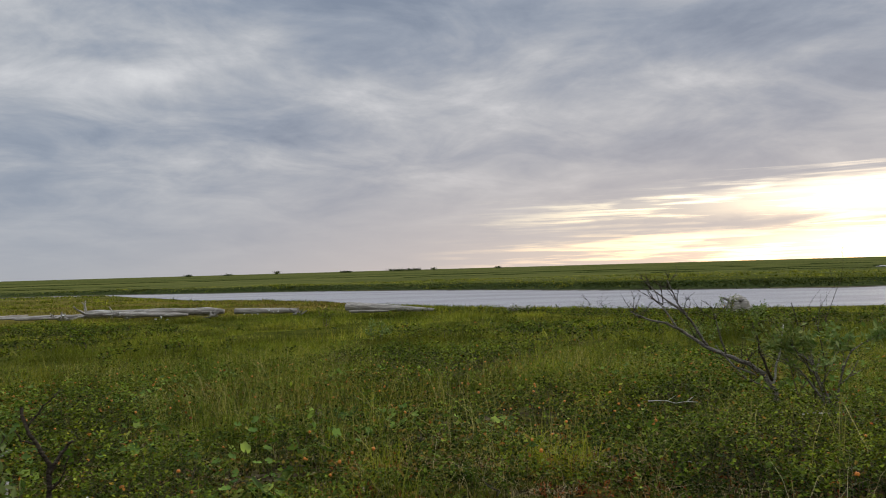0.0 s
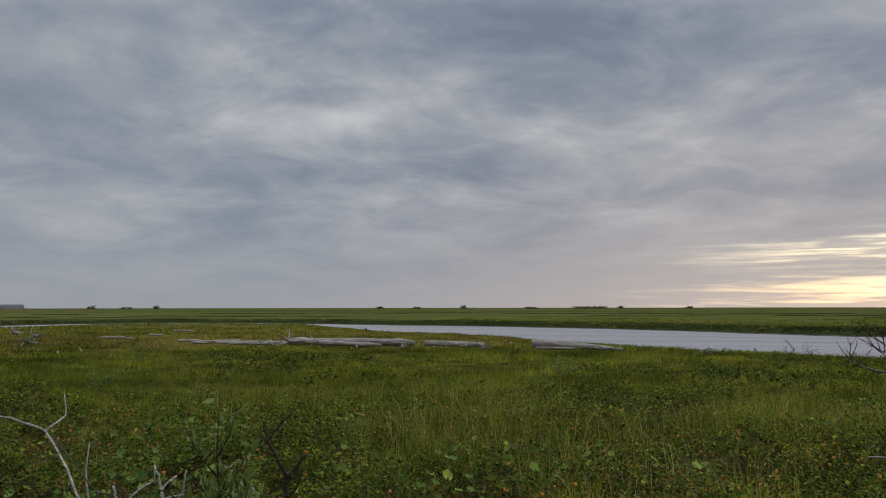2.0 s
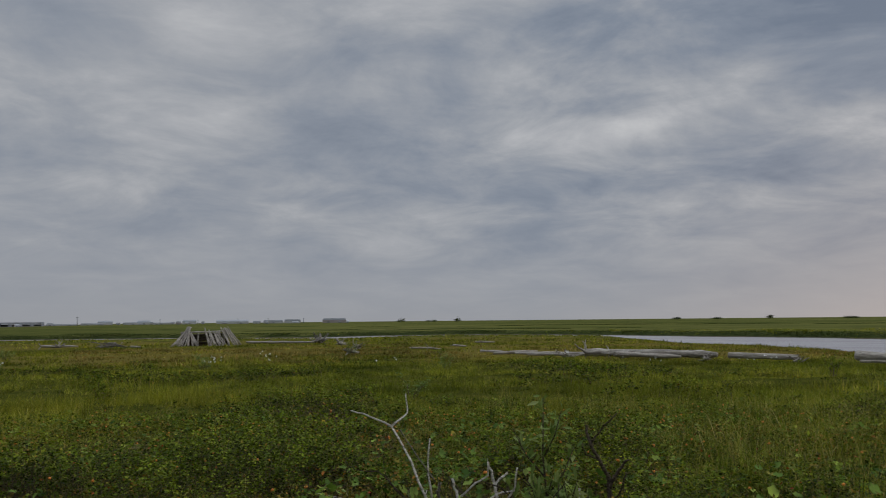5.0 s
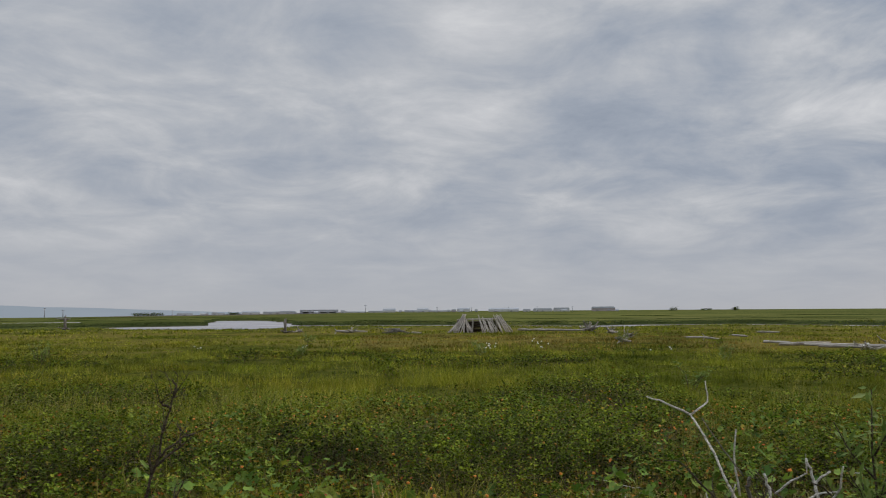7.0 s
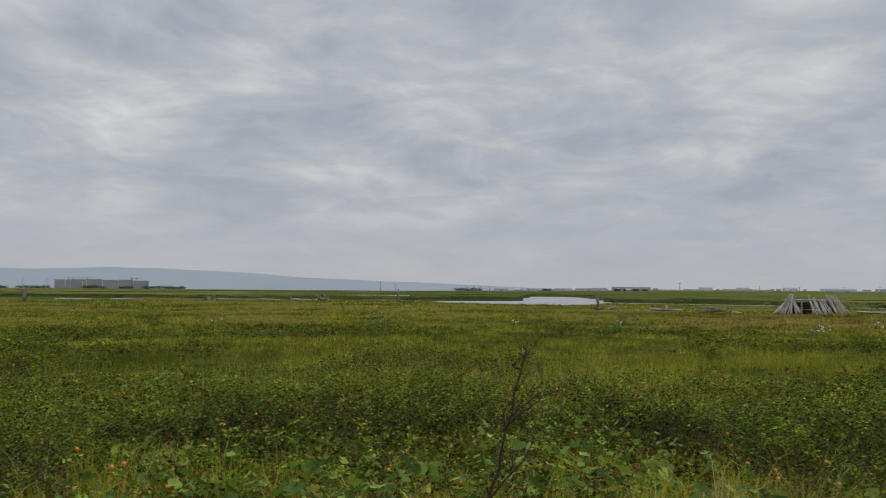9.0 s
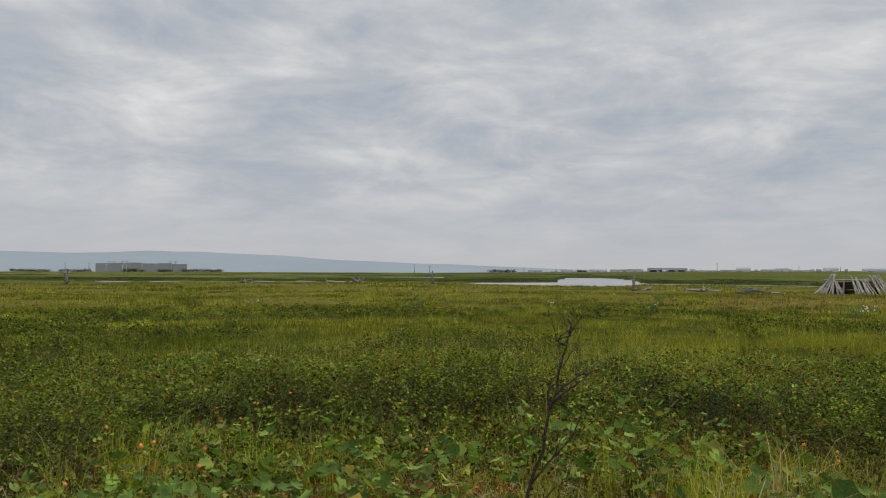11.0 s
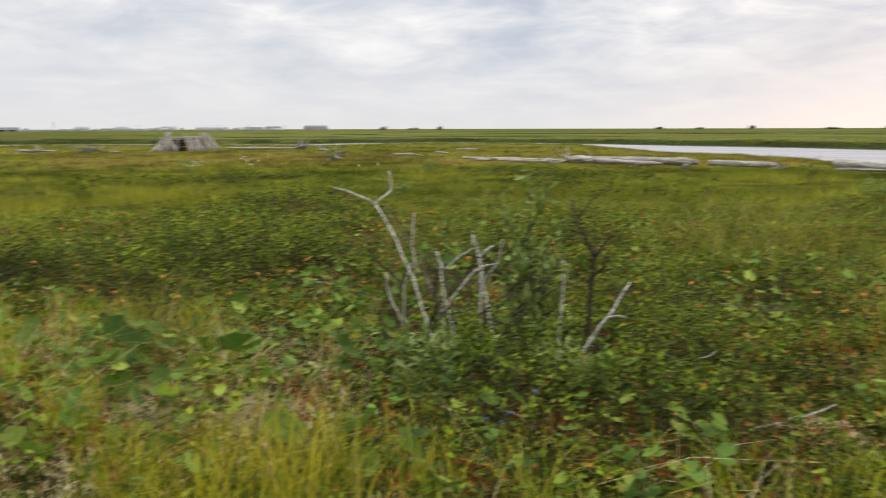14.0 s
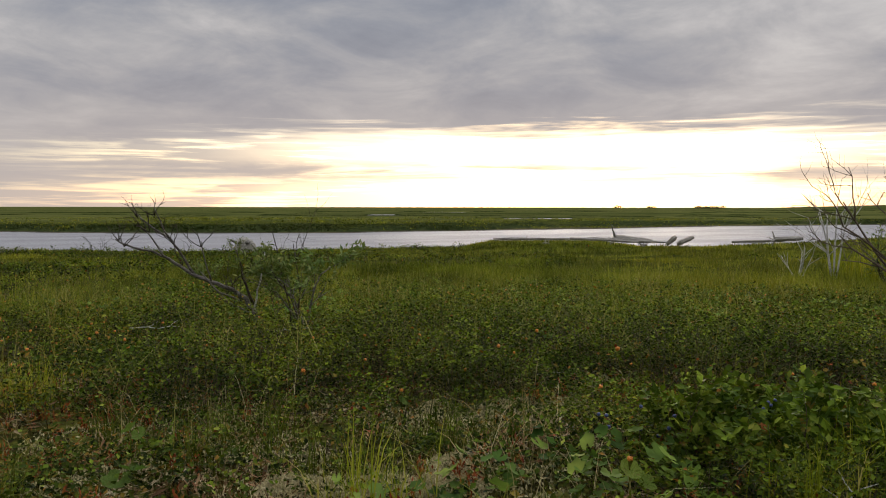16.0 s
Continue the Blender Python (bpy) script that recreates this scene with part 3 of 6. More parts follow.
def blades_at(base, height, width, lean, rng, bends=1):
    """Grass blades that arch over: one triangle each with no bends, two more for each bend."""
    n = len(base)
    a = rng.random(n) * 2 * np.pi
    way = np.stack([np.cos(a), np.sin(a), np.zeros(n)], 1)
    b = a + np.pi / 2 + (rng.random(n) - 0.5) * 1.4
    side = np.stack([np.cos(b), np.sin(b), np.zeros(n)], 1) * (width * 0.5)[:, None]
    z = np.array([0, 0, 1.0])
    rows = []
    for s in np.linspace(0, 1, bends + 2):
        at = base + way * (height * lean * 0.8 * s * s)[:, None] + z * (height * (s - 0.34 * np.minimum(lean, 1.4) * s ** 3))[:, None]
        rows += [at - side * (1 - 0.55 * s), at + side * (1 - 0.55 * s)] if s < 1 else [at]
    m = len(rows)
    k = np.arange(n)[:, None] * m
    tris = [k + [[q, q + 1, q + 3]] for q in range(0, m - 3, 2)] + [k + [[q, q + 3, q + 2]] for q in range(0, m - 3, 2)] + [k + [[m - 3, m - 2, m - 1]]]
    return np.stack(rows, 1).reshape(-1, 3), np.concatenate(tris)


FAN = (-66.0, 109.0)


def fan(n, r0, r1, rng):
    """Places spread evenly over the part of the plan that lies open before the walk."""
    az, r = np.radians(rng.uniform(*FAN, n)), np.sqrt(rng.uniform(r0 * r0, r1 * r1, n))
    return -np.sin(az) * r, np.cos(az) * r


def stuff(name, mesh, label, category):
    return tagged(new(name, mesh), label, category, kind="stuff")


# ---- driftwood ----
def log_mesh(length, r0, r1, seed, sides=9):
    rng = np.random.default_rng(seed)
    n = max(5, int(length / 0.6))
    x = np.linspace(-length / 2, length / 2, n)
    y = np.cumsum(rng.normal(0, 0.02 * length / n ** 0.5, n))
    zz = np.cumsum(rng.normal(0, 0.004 * length / n ** 0.5, n))
    r = np.linspace(r0, r1, n) * (1 + rng.normal(0, 0.1, n))
    ends = np.array([0.82] + [1.0] * (n - 2) + [0.7])
    return bar_mesh("driftwood_log", [tube(np.stack([x, y - y.mean(), zz - zz.mean()], 1), r * ends, sides, 0.38, rng)], DRIFTWOOD)


def root_mesh(reach, thick, seed, mat=None):
    """One gnarled root that points along +x from its trunk."""
    rng = np.random.default_rng(seed)
    n = 6
    s = np.linspace(0, 1, n)
    wob = rng.normal(0, 0.12, (n, 2)).cumsum(0) * reach * 0.5
    p = np.stack([s * reach, wob[:, 0] * s, wob[:, 1] * s], 1)
    pieces = [tube(p, thick * (1 - 0.8 * s), 6, 0.25, rng)]
    q = p[3]
    pieces.append(tube([q, q + [reach * 0.2, reach * 0.12, 0.0], q + [reach * 0.32, reach * 0.26, reach * 0.05]], [thick * 0.45, thick * 0.3, thick * 0.1], 5, 0.2, rng))
    return bar_mesh("root", pieces, mat or DRIFTWOOD)


def driftwood_log(x0, y0, x1, y1, r0, r1, seed, roots=0, sink=0.15, lift=0.1, tip=0.0):
    a, b = Vector((x0, y0, zat(x0, y0) + r0 * (1 - sink) + lift)), Vector((x1, y1, zat(x1, y1) + r1 * (1 - sink) + lift + tip))
    d = b - a
    ob = new("driftwood_log", log_mesh(d.length, r0, r1, seed))
    tagged(ob, "sun-bleached grey driftwood log lying in the grass", "log", "stranded driftwood logs")
    m = d.to_track_quat("X", "Z").to_matrix().to_4x4()
    ob.matrix_world = Matrix.Translation((a + b) / 2) @ m
    rng = random.Random(seed)
    for k in range(roots):
        root = part("root", root_mesh(r0 * rng.uniform(2.6, 4.5), r0 * 0.42, seed * 9 + k), ob, "gnarled grey root stub")
        ang = 2 * math.pi * k / roots + rng.uniform(-0.3, 0.3)
        aim = Vector((-0.45, math.cos(ang), math.sin(ang) * 0.9 + 0.15))
        root.matrix_local = Matrix.Translation((-d.length / 2 + r0 * 0.4, math.cos(ang) * r0 * 0.5, math.sin(ang) * r0 * 0.5)) @ aim.to_track_quat("X", "Z").to_matrix().to_4x4()
    return ob


LOGS = [  # x, y of both ends, radii, root stubs
    (-19.2, 34.9, -14.6, 35.3, 0.07, 0.08, 0), (-15.6, 35.0, -9.2, 33.7, 0.14, 0.11, 5), (-14.0, 34.0, -10.4, 32.7, 0.09, 0.07, 4),
    (-12.2, 34.7, -11.0, 33.5, 0.07, 0.05, 0), (-8.85, 33.9, -6.25, 33.8, 0.10, 0.09, 0), (-4.15, 33.6, -0.55, 31.6, 0.21, 0.06, 0),
    (-3.9, 32.4, -2.3, 31.9, 0.05, 0.04, 0), (2.35, 32.2, 3.3, 32.6, 0.075, 0.07, 0), (-18.2, 34.3, -16.3, 34.8, 0.05, 0.04, 0),
    (-30.6, 42.2, -30.0, 43.6, 0.065, 0.03, 2), (-29.6, 42.6, -27.7, 41.2, 0.06, 0.03, 3), (-31.8, 49.0, -30.1, 48.0, 0.07, 0.04, 2),
    (-35.8, 58.6, -34.4, 59.4, 0.07, 0.05, 2), (-20.7, 35.5, -19.6, 38.0, 0.07, 0.07, 0), (-23.3, 38.6, -21.4, 37.6, 0.06, 0.05, 0),
    (-57.2, 53.0, -51.0, 55.4, 0.09, 0.07, 0), (-56.4, 40.2, -54.7, 39.8, 0.07, 0.05, 0), (-65.3, 38.0, -64.2, 38.6, 0.1, 0.06, 3),
    (-64.8, 39.3, -63.8, 40.4, 0.08, 0.05, 2), (-118.0, -19.2, -119.0, -15.0, 0.1, 0.07, 2), (-119.0, -12.6, -120.0, -8.6, 0.08, 0.06, 0),
    (-124.0, 1.2, -124.2, 4.6, 0.12, 0.08, 3), (-126.0, 8.0, -125.4, 10.6, 0.12, 0.09, 2), (-126.0, 12.4, -125.6, 15.2, 0.14, 0.1, 3),
    (-125.0, 16.0, -124.6, 18.0, 0.12, 0.08, 2), (32.5, 32.6, 34.0, 31.1, 0.15, 0.09, 3), (31.2, 33.0, 32.8, 31.9, 0.07, 0.05, 0), (32.6, 31.7, 34.6, 30.6, 0.06, 0.05, 0), (30.2, 32.2, 31.8, 31.4, 0.07, 0.05, 0),
    (25.0, 33.6, 26.6, 32.6, 0.06, 0.05, 0), (26.0, 32.2, 28.2, 31.4, 0.06, 0.05, 2), (28.4, 31.6, 29.9, 30.6, 0.06, 0.04, 0), (29.6, 31.0, 31.6, 29.9, 0.05, 0.04, 0), (36.6, 28.0, 38.0, 26.4, 0.07, 0.06, 0), (38.2, 26.6, 39.0, 25.4, 0.12, 0.1, 4)]
for k, (x0, y0, x1, y1, r0, r1, roots) in enumerate(LOGS):
    driftwood_log(x0, y0, x1, y1, r0 * 1.2, r1 * 1.2, 40 + k, roots, 0.15, 0.26 if x0 > 20 else 0.16)


def root_wad(x, y, size, seed, label, count=9, upright=False, dark=False):
    """An uprooted stump with its roots in the air, or a broken standing stump."""
    rng = random.Random(seed)
    mat = DRIFTWOOD_DARK if dark else DRIFTWOOD
    ob = thing("driftwood_stump", label, "stump", (x, y, zat(x, y)), "driftwood stumps", rng.uniform(0, 360))
    nrng = np.random.default_rng(seed)
    if upright:
        h = size
        trunk = [tube([(0, 0, -0.1), (0.02, 0.01, h * 0.5), (0.0, 0.03, h * 0.8), (0.04, 0.05, h)], [size * 0.15, size * 0.11, size * 0.13, size * 0.07], 9, 0.45, nrng)]
        trunk += [tube([(0.03 * c, 0.03 * s, h * 0.8), (0.07 * c, 0.07 * s, h * 1.02), (0.09 * c, 0.1 * s, h * q)], [size * 0.06, size * 0.045, 0.01], 6, 0.4, nrng) for c, s, q in ((1, 0.2, 1.25), (-0.8, 0.6, 1.12), (-0.1, -1, 1.18))]
    else:
        trunk = [tube([(-size * 0.5, 0, size * 0.16), (0, 0, size * 0.22), (size * 0.3, 0.03, size * 0.26)], [size * 0.07, size * 0.1, size * 0.14], 9, 0.45, nrng)]
    part("trunk", bar_mesh("trunk", trunk, mat), ob)
    count = int(count * 1.7)
    for k in range(count):
        root = part("root", root_mesh(size * rng.uniform(0.3, 0.75), size * rng.uniform(0.05, 0.095), seed * 31 + k, DRIFTWOOD_DARK if k % 3 == 1 else mat), ob)
        if upright:
            ang = 2 * math.pi * k / count
            aim, at = Vector((math.cos(ang), math.sin(ang), rng.uniform(-0.1, 0.35))), (math.cos(ang) * size * 0.1, math.sin(ang) * size * 0.1, size * rng.choice((0.1, 0.85)))
        else:
            ang = math.pi * (k + 0.5) / count
            aim = Vector((rng.uniform(-0.9, 0.9), math.cos(ang) * rng.uniform(0.4, 1.0), rng.uniform(0.0, 0.9)))
            at = (size * rng.uniform(-0.1, 0.34), math.cos(ang) * size * 0.1, size * rng.uniform(0.1, 0.26))
        root.matrix_local = Matrix.Translation(at) @ aim.to_track_quat("X", "Z").to_matrix().to_4x4()
    return ob


root_wad(-52.2, 57.2, 1.4, 3, "uprooted grey stump with roots sticking up from the sedge", 9, dark=True)
root_wad(-30.3, 36.0, 0.8, 5, "weathered grey stump half hidden by willow leaves", 7)
root_wad(-57.4, 56.2, 0.7, 6, "short dark broken stump beside a long pole", 4, dark=True)
root_wad(-72.6, 36.6, 1.25, 7, "standing broken grey stump with a dark jagged top", 5, upright=True, dark=True)
root_wad(-64.4, 38.9, 0.9, 21, "tangle of pale broken driftwood in the sedge", 8)
root_wad(-37.6, 45.2, 0.8, 22, "tangle of pale broken driftwood in the sedge", 7)
root_wad(-45.0, 52.0, 1.0, 23, "tangle of pale broken driftwood in the sedge", 7)
root_wad(-71.2, 37.2, 0.9, 8, "tangled driftwood roots beside the standing stump", 6)
root_wad(-116.0, -22.6, 1.7, 9, "dark upright stump far out on the shore", 5, upright=True, dark=True)
root_wad(-122.5, 0.0, 1.3, 10, "grey stump with dark roots on the far shore", 7, dark=True)
root_wad(-122.0, 16.6, 1.9, 11, "large dark root plate stranded on the shore", 11, dark=True)
root_wad(-126.0, 29.0, 1.8, 12, "leaning dark driftwood snag by the water", 4, upright=True, dark=True)
driftwood_log(34.4, 30.5, 34.75, 30.15, 0.1, 0.14, 91, 0, 0.15, 0.1, 0.42)
driftwood_log(34.8, 30.1, 35.5, 29.6, 0.12, 0.15, 92, 0, 0.15, 0.1, 0.4)
root_wad(33.4, 31.3, 0.5, 24, "tangle of pale broken driftwood on the shore", 6)
root_wad(27.0, 31.8, 0.4, 25, "tangle of pale broken driftwood on the shore", 6)


def rounded_stump(x, y):
    """A worn lump of root wood with hollows and short stubs."""
    ob = thing("driftwood_stump", "rounded grey driftwood stump with dark hollows", "stump", (x, y, zat(x, y)), "driftwood stumps")
    rng = np.random.default_rng(15)
    part("trunk", bar_mesh("trunk", [tube([(-0.1, 0, -0.1), (-0.06, 0, 0.2), (0.02, 0, 0.42), (0.12, 0, 0.58), (0.16, 0, 0.66)], [0.4, 0.46, 0.42, 0.3, 0.1], 13, 0.5, rng)], DRIFTWOOD), ob)
    for k in range(7):
        a = 2 * math.pi * k / 7
        root = part("root", root_mesh(rng.uniform(0.25, 0.45), 0.09, 150 + k, DRIFTWOOD_DARK if k % 2 else DRIFTWOOD), ob)
        root.matrix_local = Matrix.Translation((math.cos(a) * 0.3, math.sin(a) * 0.3, 0.15 + 0.35 * (k % 2))) @ Vector((math.cos(a), math.sin(a), 0.3)).to_track_quat("X", "Z").to_matrix().to_4x4()


rounded_stump(11.6, 32.6)
root_wad(-13.4, 33.9, 0.7, 16, "tangle of bleached roots against the long logs", 8)
root_wad(-16.4, 34.9, 0.7, 17, "tangle of bleached roots against the long logs", 8)
root_wad(-6.2, 33.6, 0.55, 18, "dark ragged root end beside a pale log", 6, dark=True)
root_wad(-9.6, 33.4, 0.5, 19, "tangle of bleached roots against the long logs", 7)


def brush_pile(x, y):
    ob = thing("brush_pile", "dark heap of old driftwood branches in the grass", "brush pile", (x, y, zat(x, y)))
    rng = np.random.default_rng(77)
    for k in range(26):
        a = rng.uniform(-1.3, 1.3)
        c = np.array([rng.normal(0, 0.55), rng.normal(0, 0.35), 0.1 + rng.random() * 0.4])
        d = np.array([math.cos(a), math.sin(a), rng.uniform(-0.15, 0.15)]) * rng.uniform(0.5, 1.1)
        part("branch", bar_mesh("branch", [tube([c - d, c + [0, 0, 0.06], c + d], [0.03, 0.035, 0.015], 5, 0.2, rng)], DRIFTWOOD_DARK), ob)


brush_pile(-58.6, 39.8)


# ---- driftwood shelter ----
def shelter(x, y):
    """Poles leaned into a cone and two slanting walls round a ridge. Local x runs across the view, y away from it."""
    ob = thing("driftwood_shelter", "collapsing hut of grey driftwood poles leaned together", "shelter", (x, y, zat(x, y)), turn=49.8)
    rng = np.random.default_rng(4)

    def lean(foot, top, r, mat=POLE_WOOD):
        a, b = np.array(foot, float), np.array(top, float)
        length = np.linalg.norm(b - a)
        n = 5
        s = np.linspace(-0.5, 0.5, n)
        sag = rng.normal(0, 0.02, n)
        mesh = bar_mesh("pole", [tube(np.stack([s * length, sag, sag[::-1]], 1), np.linspace(r, r * 0.62, n), 7, 0.15, rng)], mat)
        pole = part("pole", mesh, ob)
        pole.matrix_local = Matrix.Translation((a + b) / 2) @ Vector(b - a).to_track_quat("X", "Z").to_matrix().to_4x4()

    for k in range(20):   # the cone
        a = math.pi * (k + 0.5) / 17 + math.pi * 1.0 + rng.normal(0, 0.04)
        if k > 16:
            a = math.pi * (k - 16) / 5
        foot = (-1.85 + 1.22 * math.cos(a), 1.0 * math.sin(a), -0.05)
        lean(foot, (-1.5 + rng.normal(0, 0.09) - 0.12 * math.cos(a), rng.normal(0, 0.08), 1.66 + rng.normal(0, 0.1)), rng.uniform(0.055, 0.085))
    for k in range(10):   # the middle wall
        s = k / 9
        lean((0.28 + 1.5 * s + rng.normal(0, 0.05), -0.95, -0.05), (-0.12 + 1.05 * s + rng.normal(0, 0.05), -0.1, 1.45 - 0.2 * s + rng.normal(0, 0.07)), rng.uniform(0.055, 0.085))
    for k in range(8):   # the end wall
        s = k / 7
        lean((2.05 + 1.1 * s + rng.normal(0, 0.05), -0.8 + 0.7 * s, -0.05), (1.25 + 0.75 * s + rng.normal(0, 0.05), 0.0, 1.68 - 0.1 * s + rng.normal(0, 0.07)), rng.uniform(0.055, 0.085))
    for k in range(5):    # the back wall
        s = 0.5 + k / 8
        lean((-0.6 + 3.0 * s, 1.0, -0.05), (-0.2 + 2.2 * s, 0.15, 1.4 + rng.normal(0, 0.08)), rng.uniform(0.06, 0.085))
    # stacked beams: dark bark on the lower ones stands in for the shaded inside
    for z0, y0, r in ((1.25, 0.0, 0.09), (1.0, 0.5, 0.13), (0.78, 0.6, 0.14), (0.55, 0.7, 0.15), (0.3, 0.75, 0.15), (0.1, 0.8, 0.16)):
        lean((-2.2, y0, z0 - 0.06), (2.0, y0 + 0.1, z0 + 0.05), r, POLE_WOOD if z0 > 1.2 else DEAD_BARK)
    for xx in (-0.75, 1.1):
        lean((xx, 0.05, -0.1), (xx + 0.05, 0.05, 1.35), 0.1)
    return ob


shelter(-59.25, 50.1)


# ---- shrubs ----
def grow(start, way, length, thick, depth, rng, out, tips, crook=0.35, split=3):
    """A branch that bends and forks: adds bars to out and (place, thickness) to tips."""
    n = 5
    p, w = [np.array(start, float)], np.array(way, float)
    w /= np.linalg.norm(w)
    for k in range(n):
        w = w + rng.normal(0, crook * 0.35, 3) + [0, 0, 0.05]
        w /= np.linalg.norm(w)
        p.append(p[-1] + w * length / n)
    p = np.array(p)
    out.append(tube(p, np.linspace(thick, thick * (0.45 if depth else 0.25), n + 1), 5 if depth else 4, 0.15, rng))
    tips += [(q, depth) for q in p[2:]]
    if depth:
        for k in range(split):
            at = rng.integers(2, n + 1)
            side = rng.normal(0, 1, 3)
            side -= side @ w * w
            side /= np.linalg.norm(side) + 1e-9
            grow(p[at], w + side * rng.uniform(0.5, 1.1), length * rng.uniform(0.4, 0.7), thick * 0.5, depth - 1, rng, out, tips, crook, split)


def shrub(name, label, x, y, stems, height, thick, mat, seed, leaf=None, leaf_len=0.035, leaf_wid=0.013, per=7, spread=0.5, depth=2, sink=0.05, leaf_from=0.0, group="", z=None, crook=0.35):
    """A small bush: each stem a part, its leaves one part."""
    rng = np.random.default_rng(seed)
    z = zat(x, y) - sink if z is None else z
    ob = thing(name, label, "shrub", (x, y, z), group)
    tips = []
    for k in range(stems):
        a = 2 * math.pi * (k + rng.random()) / stems
        out, mine = [], []
        h = height * rng.uniform(0.7, 1.05)
        grow((0.03 * math.cos(a), 0.03 * math.sin(a), 0), (spread * math.cos(a), spread * math.sin(a), 1.0), h * 0.75, thick, depth, rng, out, mine, crook)
        part("stem", bar_mesh("stem", out, mat), ob)
        tips += mine
    if leaf is not None:
        pts = np.array([t[0] for t in tips if t[1] < 2 and t[0][2] > leaf_from])
        c = np.repeat(pts, per, 0) + rng.normal(0, leaf_len * 0.55, (len(pts) * per, 3))
        v, f = leaves_at(c, leaf_len, leaf_wid, rng, 0.9)
        tagged(part("leaves", mesh_from("leaves", v, f, [leaf]), ob), kind="stuff")
    return ob


def drawn_branch(ob, name, rows, r0, r1, mat, seed, label=""):
    """A limb through a few bends given in the thing's own space."""
    rng = np.random.default_rng(seed)
    p = np.array(rows, float)
    s = np.linspace(0, len(p) - 1, len(p) * 3 - 2)
    q = np.stack([np.interp(s, np.arange(len(p)), p[:, k]) for k in range(3)], 1)
    q[1:-1] += rng.normal(0, r0 * 0.35, (len(q) - 2, 3))
    return part(name, bar_mesh(name, [tube(q, np.linspace(r0, r1, len(q)), 7, 0.25, rng)], mat), ob, label)


def crooked_willow():
    """The half-dead willow with one long bent limb; local x runs across the first view."""
    x, y = 2.12, 5.35
    ob = thing("willow_bush", "half-dead willow with a long crooked bare limb", "shrub", (x, y, -0.1), "", -21.5)
    limb = [(0.03, 0, -0.25), (0.0, 0, -0.02), (-0.07, 0.02, 0.1), (-0.2, 0.03, 0.185), (-0.37, 0.05, 0.235), (-0.5, 0.08, 0.32), (-0.64, 0.1, 0.405), (-0.82, 0.12, 0.46), (-0.94, 0.14, 0.51)]
    drawn_branch(ob, "limb", limb, 0.02, 0.005, DEAD_GREY, 1, "thick crooked grey limb")
    for k, (rows, r) in enumerate([
            ([(-0.4, 0.06, 0.25), (-0.52, 0.04, 0.44), (-0.6, 0.0, 0.58), (-0.66, -0.02, 0.73)], 0.011),
            ([(-0.55, 0.02, 0.5), (-0.72, 0.05, 0.62), (-0.8, 0.06, 0.7)], 0.007),
            ([(-0.62, 0.1, 0.39), (-0.7, 0.13, 0.52), (-0.78, 0.16, 0.6)], 0.007),
            ([(-0.3, 0.04, 0.21), (-0.34, -0.02, 0.36), (-0.36, -0.04, 0.5)], 0.007),
            ([(-0.02, 0, 0.02), (0.03, 0.05, 0.22), (0.06, 0.08, 0.42)], 0.008),
            ([(-0.02, 0.0, 0.06), (-0.09, -0.02, 0.26), (-0.13, -0.03, 0.44)], 0.011),
            ([(-0.1, 0.02, 0.08), (-0.25, -0.08, 0.16), (-0.36, -0.12, 0.3)], 0.008),
            ([(-0.05, 0.02, 0.0), (-0.2, 0.06, 0.08), (-0.3, 0.08, 0.2)], 0.007)]):
        drawn_branch(ob, "branch", rows, r, 0.003, DEAD_WHITE if k == 4 else DEAD_BARK if k == 5 else DEAD_GREY, 10 + k)
    rng = np.random.default_rng(8)
    out, tips = [], []
    for at, up in [((-0.66, -0.02, 0.68), 0.12), ((-0.6, 0.0, 0.58), 0.14), ((-0.78, 0.06, 0.66), 0.12), ((-0.88, 0.12, 0.46), 0.14), ((-0.55, 0.03, 0.48), 0.16), ((-0.36, -0.04, 0.46), 0.14), ((-0.5, 0.08, 0.32), 0.18), ((-0.74, 0.14, 0.56), 0.14), ((-0.2, 0.04, 0.12), 0.2), ((-0.7, 0.02, 0.56), 0.16), ((-0.92, 0.14, 0.5), 0.12), ((-0.1, -0.02, 0.08), 0.22), ((-0.15, 0.04, 0.04), 0.22)]:
        for k in range(3):
            grow(at, (rng.normal(-0.2, 0.6), rng.normal(0, 0.4), 0.7), up, 0.0035, 1, rng, out, tips, 0.45, 3)
    tagged(part("twig_spray", bar_mesh("twig_spray", out, DEAD_BARK), ob, "bare grey twigs"), kind="stuff")


crooked_willow()
shrub("willow_bush", "young green willow bush beside the crooked limb", 2.42, 5.22, 4, 0.56, 0.009, DEAD_GREY, 21, WILLOW_LEAF, 0.05, 0.022, 10, 0.5, 2, 0.0, 0.36, z=-0.2, crook=0.35)
shrub("bare_willow", "bare grey willow shoot standing over the green bush", 2.38, 5.3, 2, 0.98, 0.006, DEAD_BARK, 23, None, depth=2, spread=0.16, z=-0.2, crook=0.3)
shrub("willow_bush", "young green willow bush beside the crooked limb", 2.26, 5.34, 2, 0.5, 0.005, LIVE_BARK, 22, WILLOW_LEAF, 0.04, 0.019, 3, 0.45, 2, 0.0, 0.22, z=-0.2, crook=0.3)


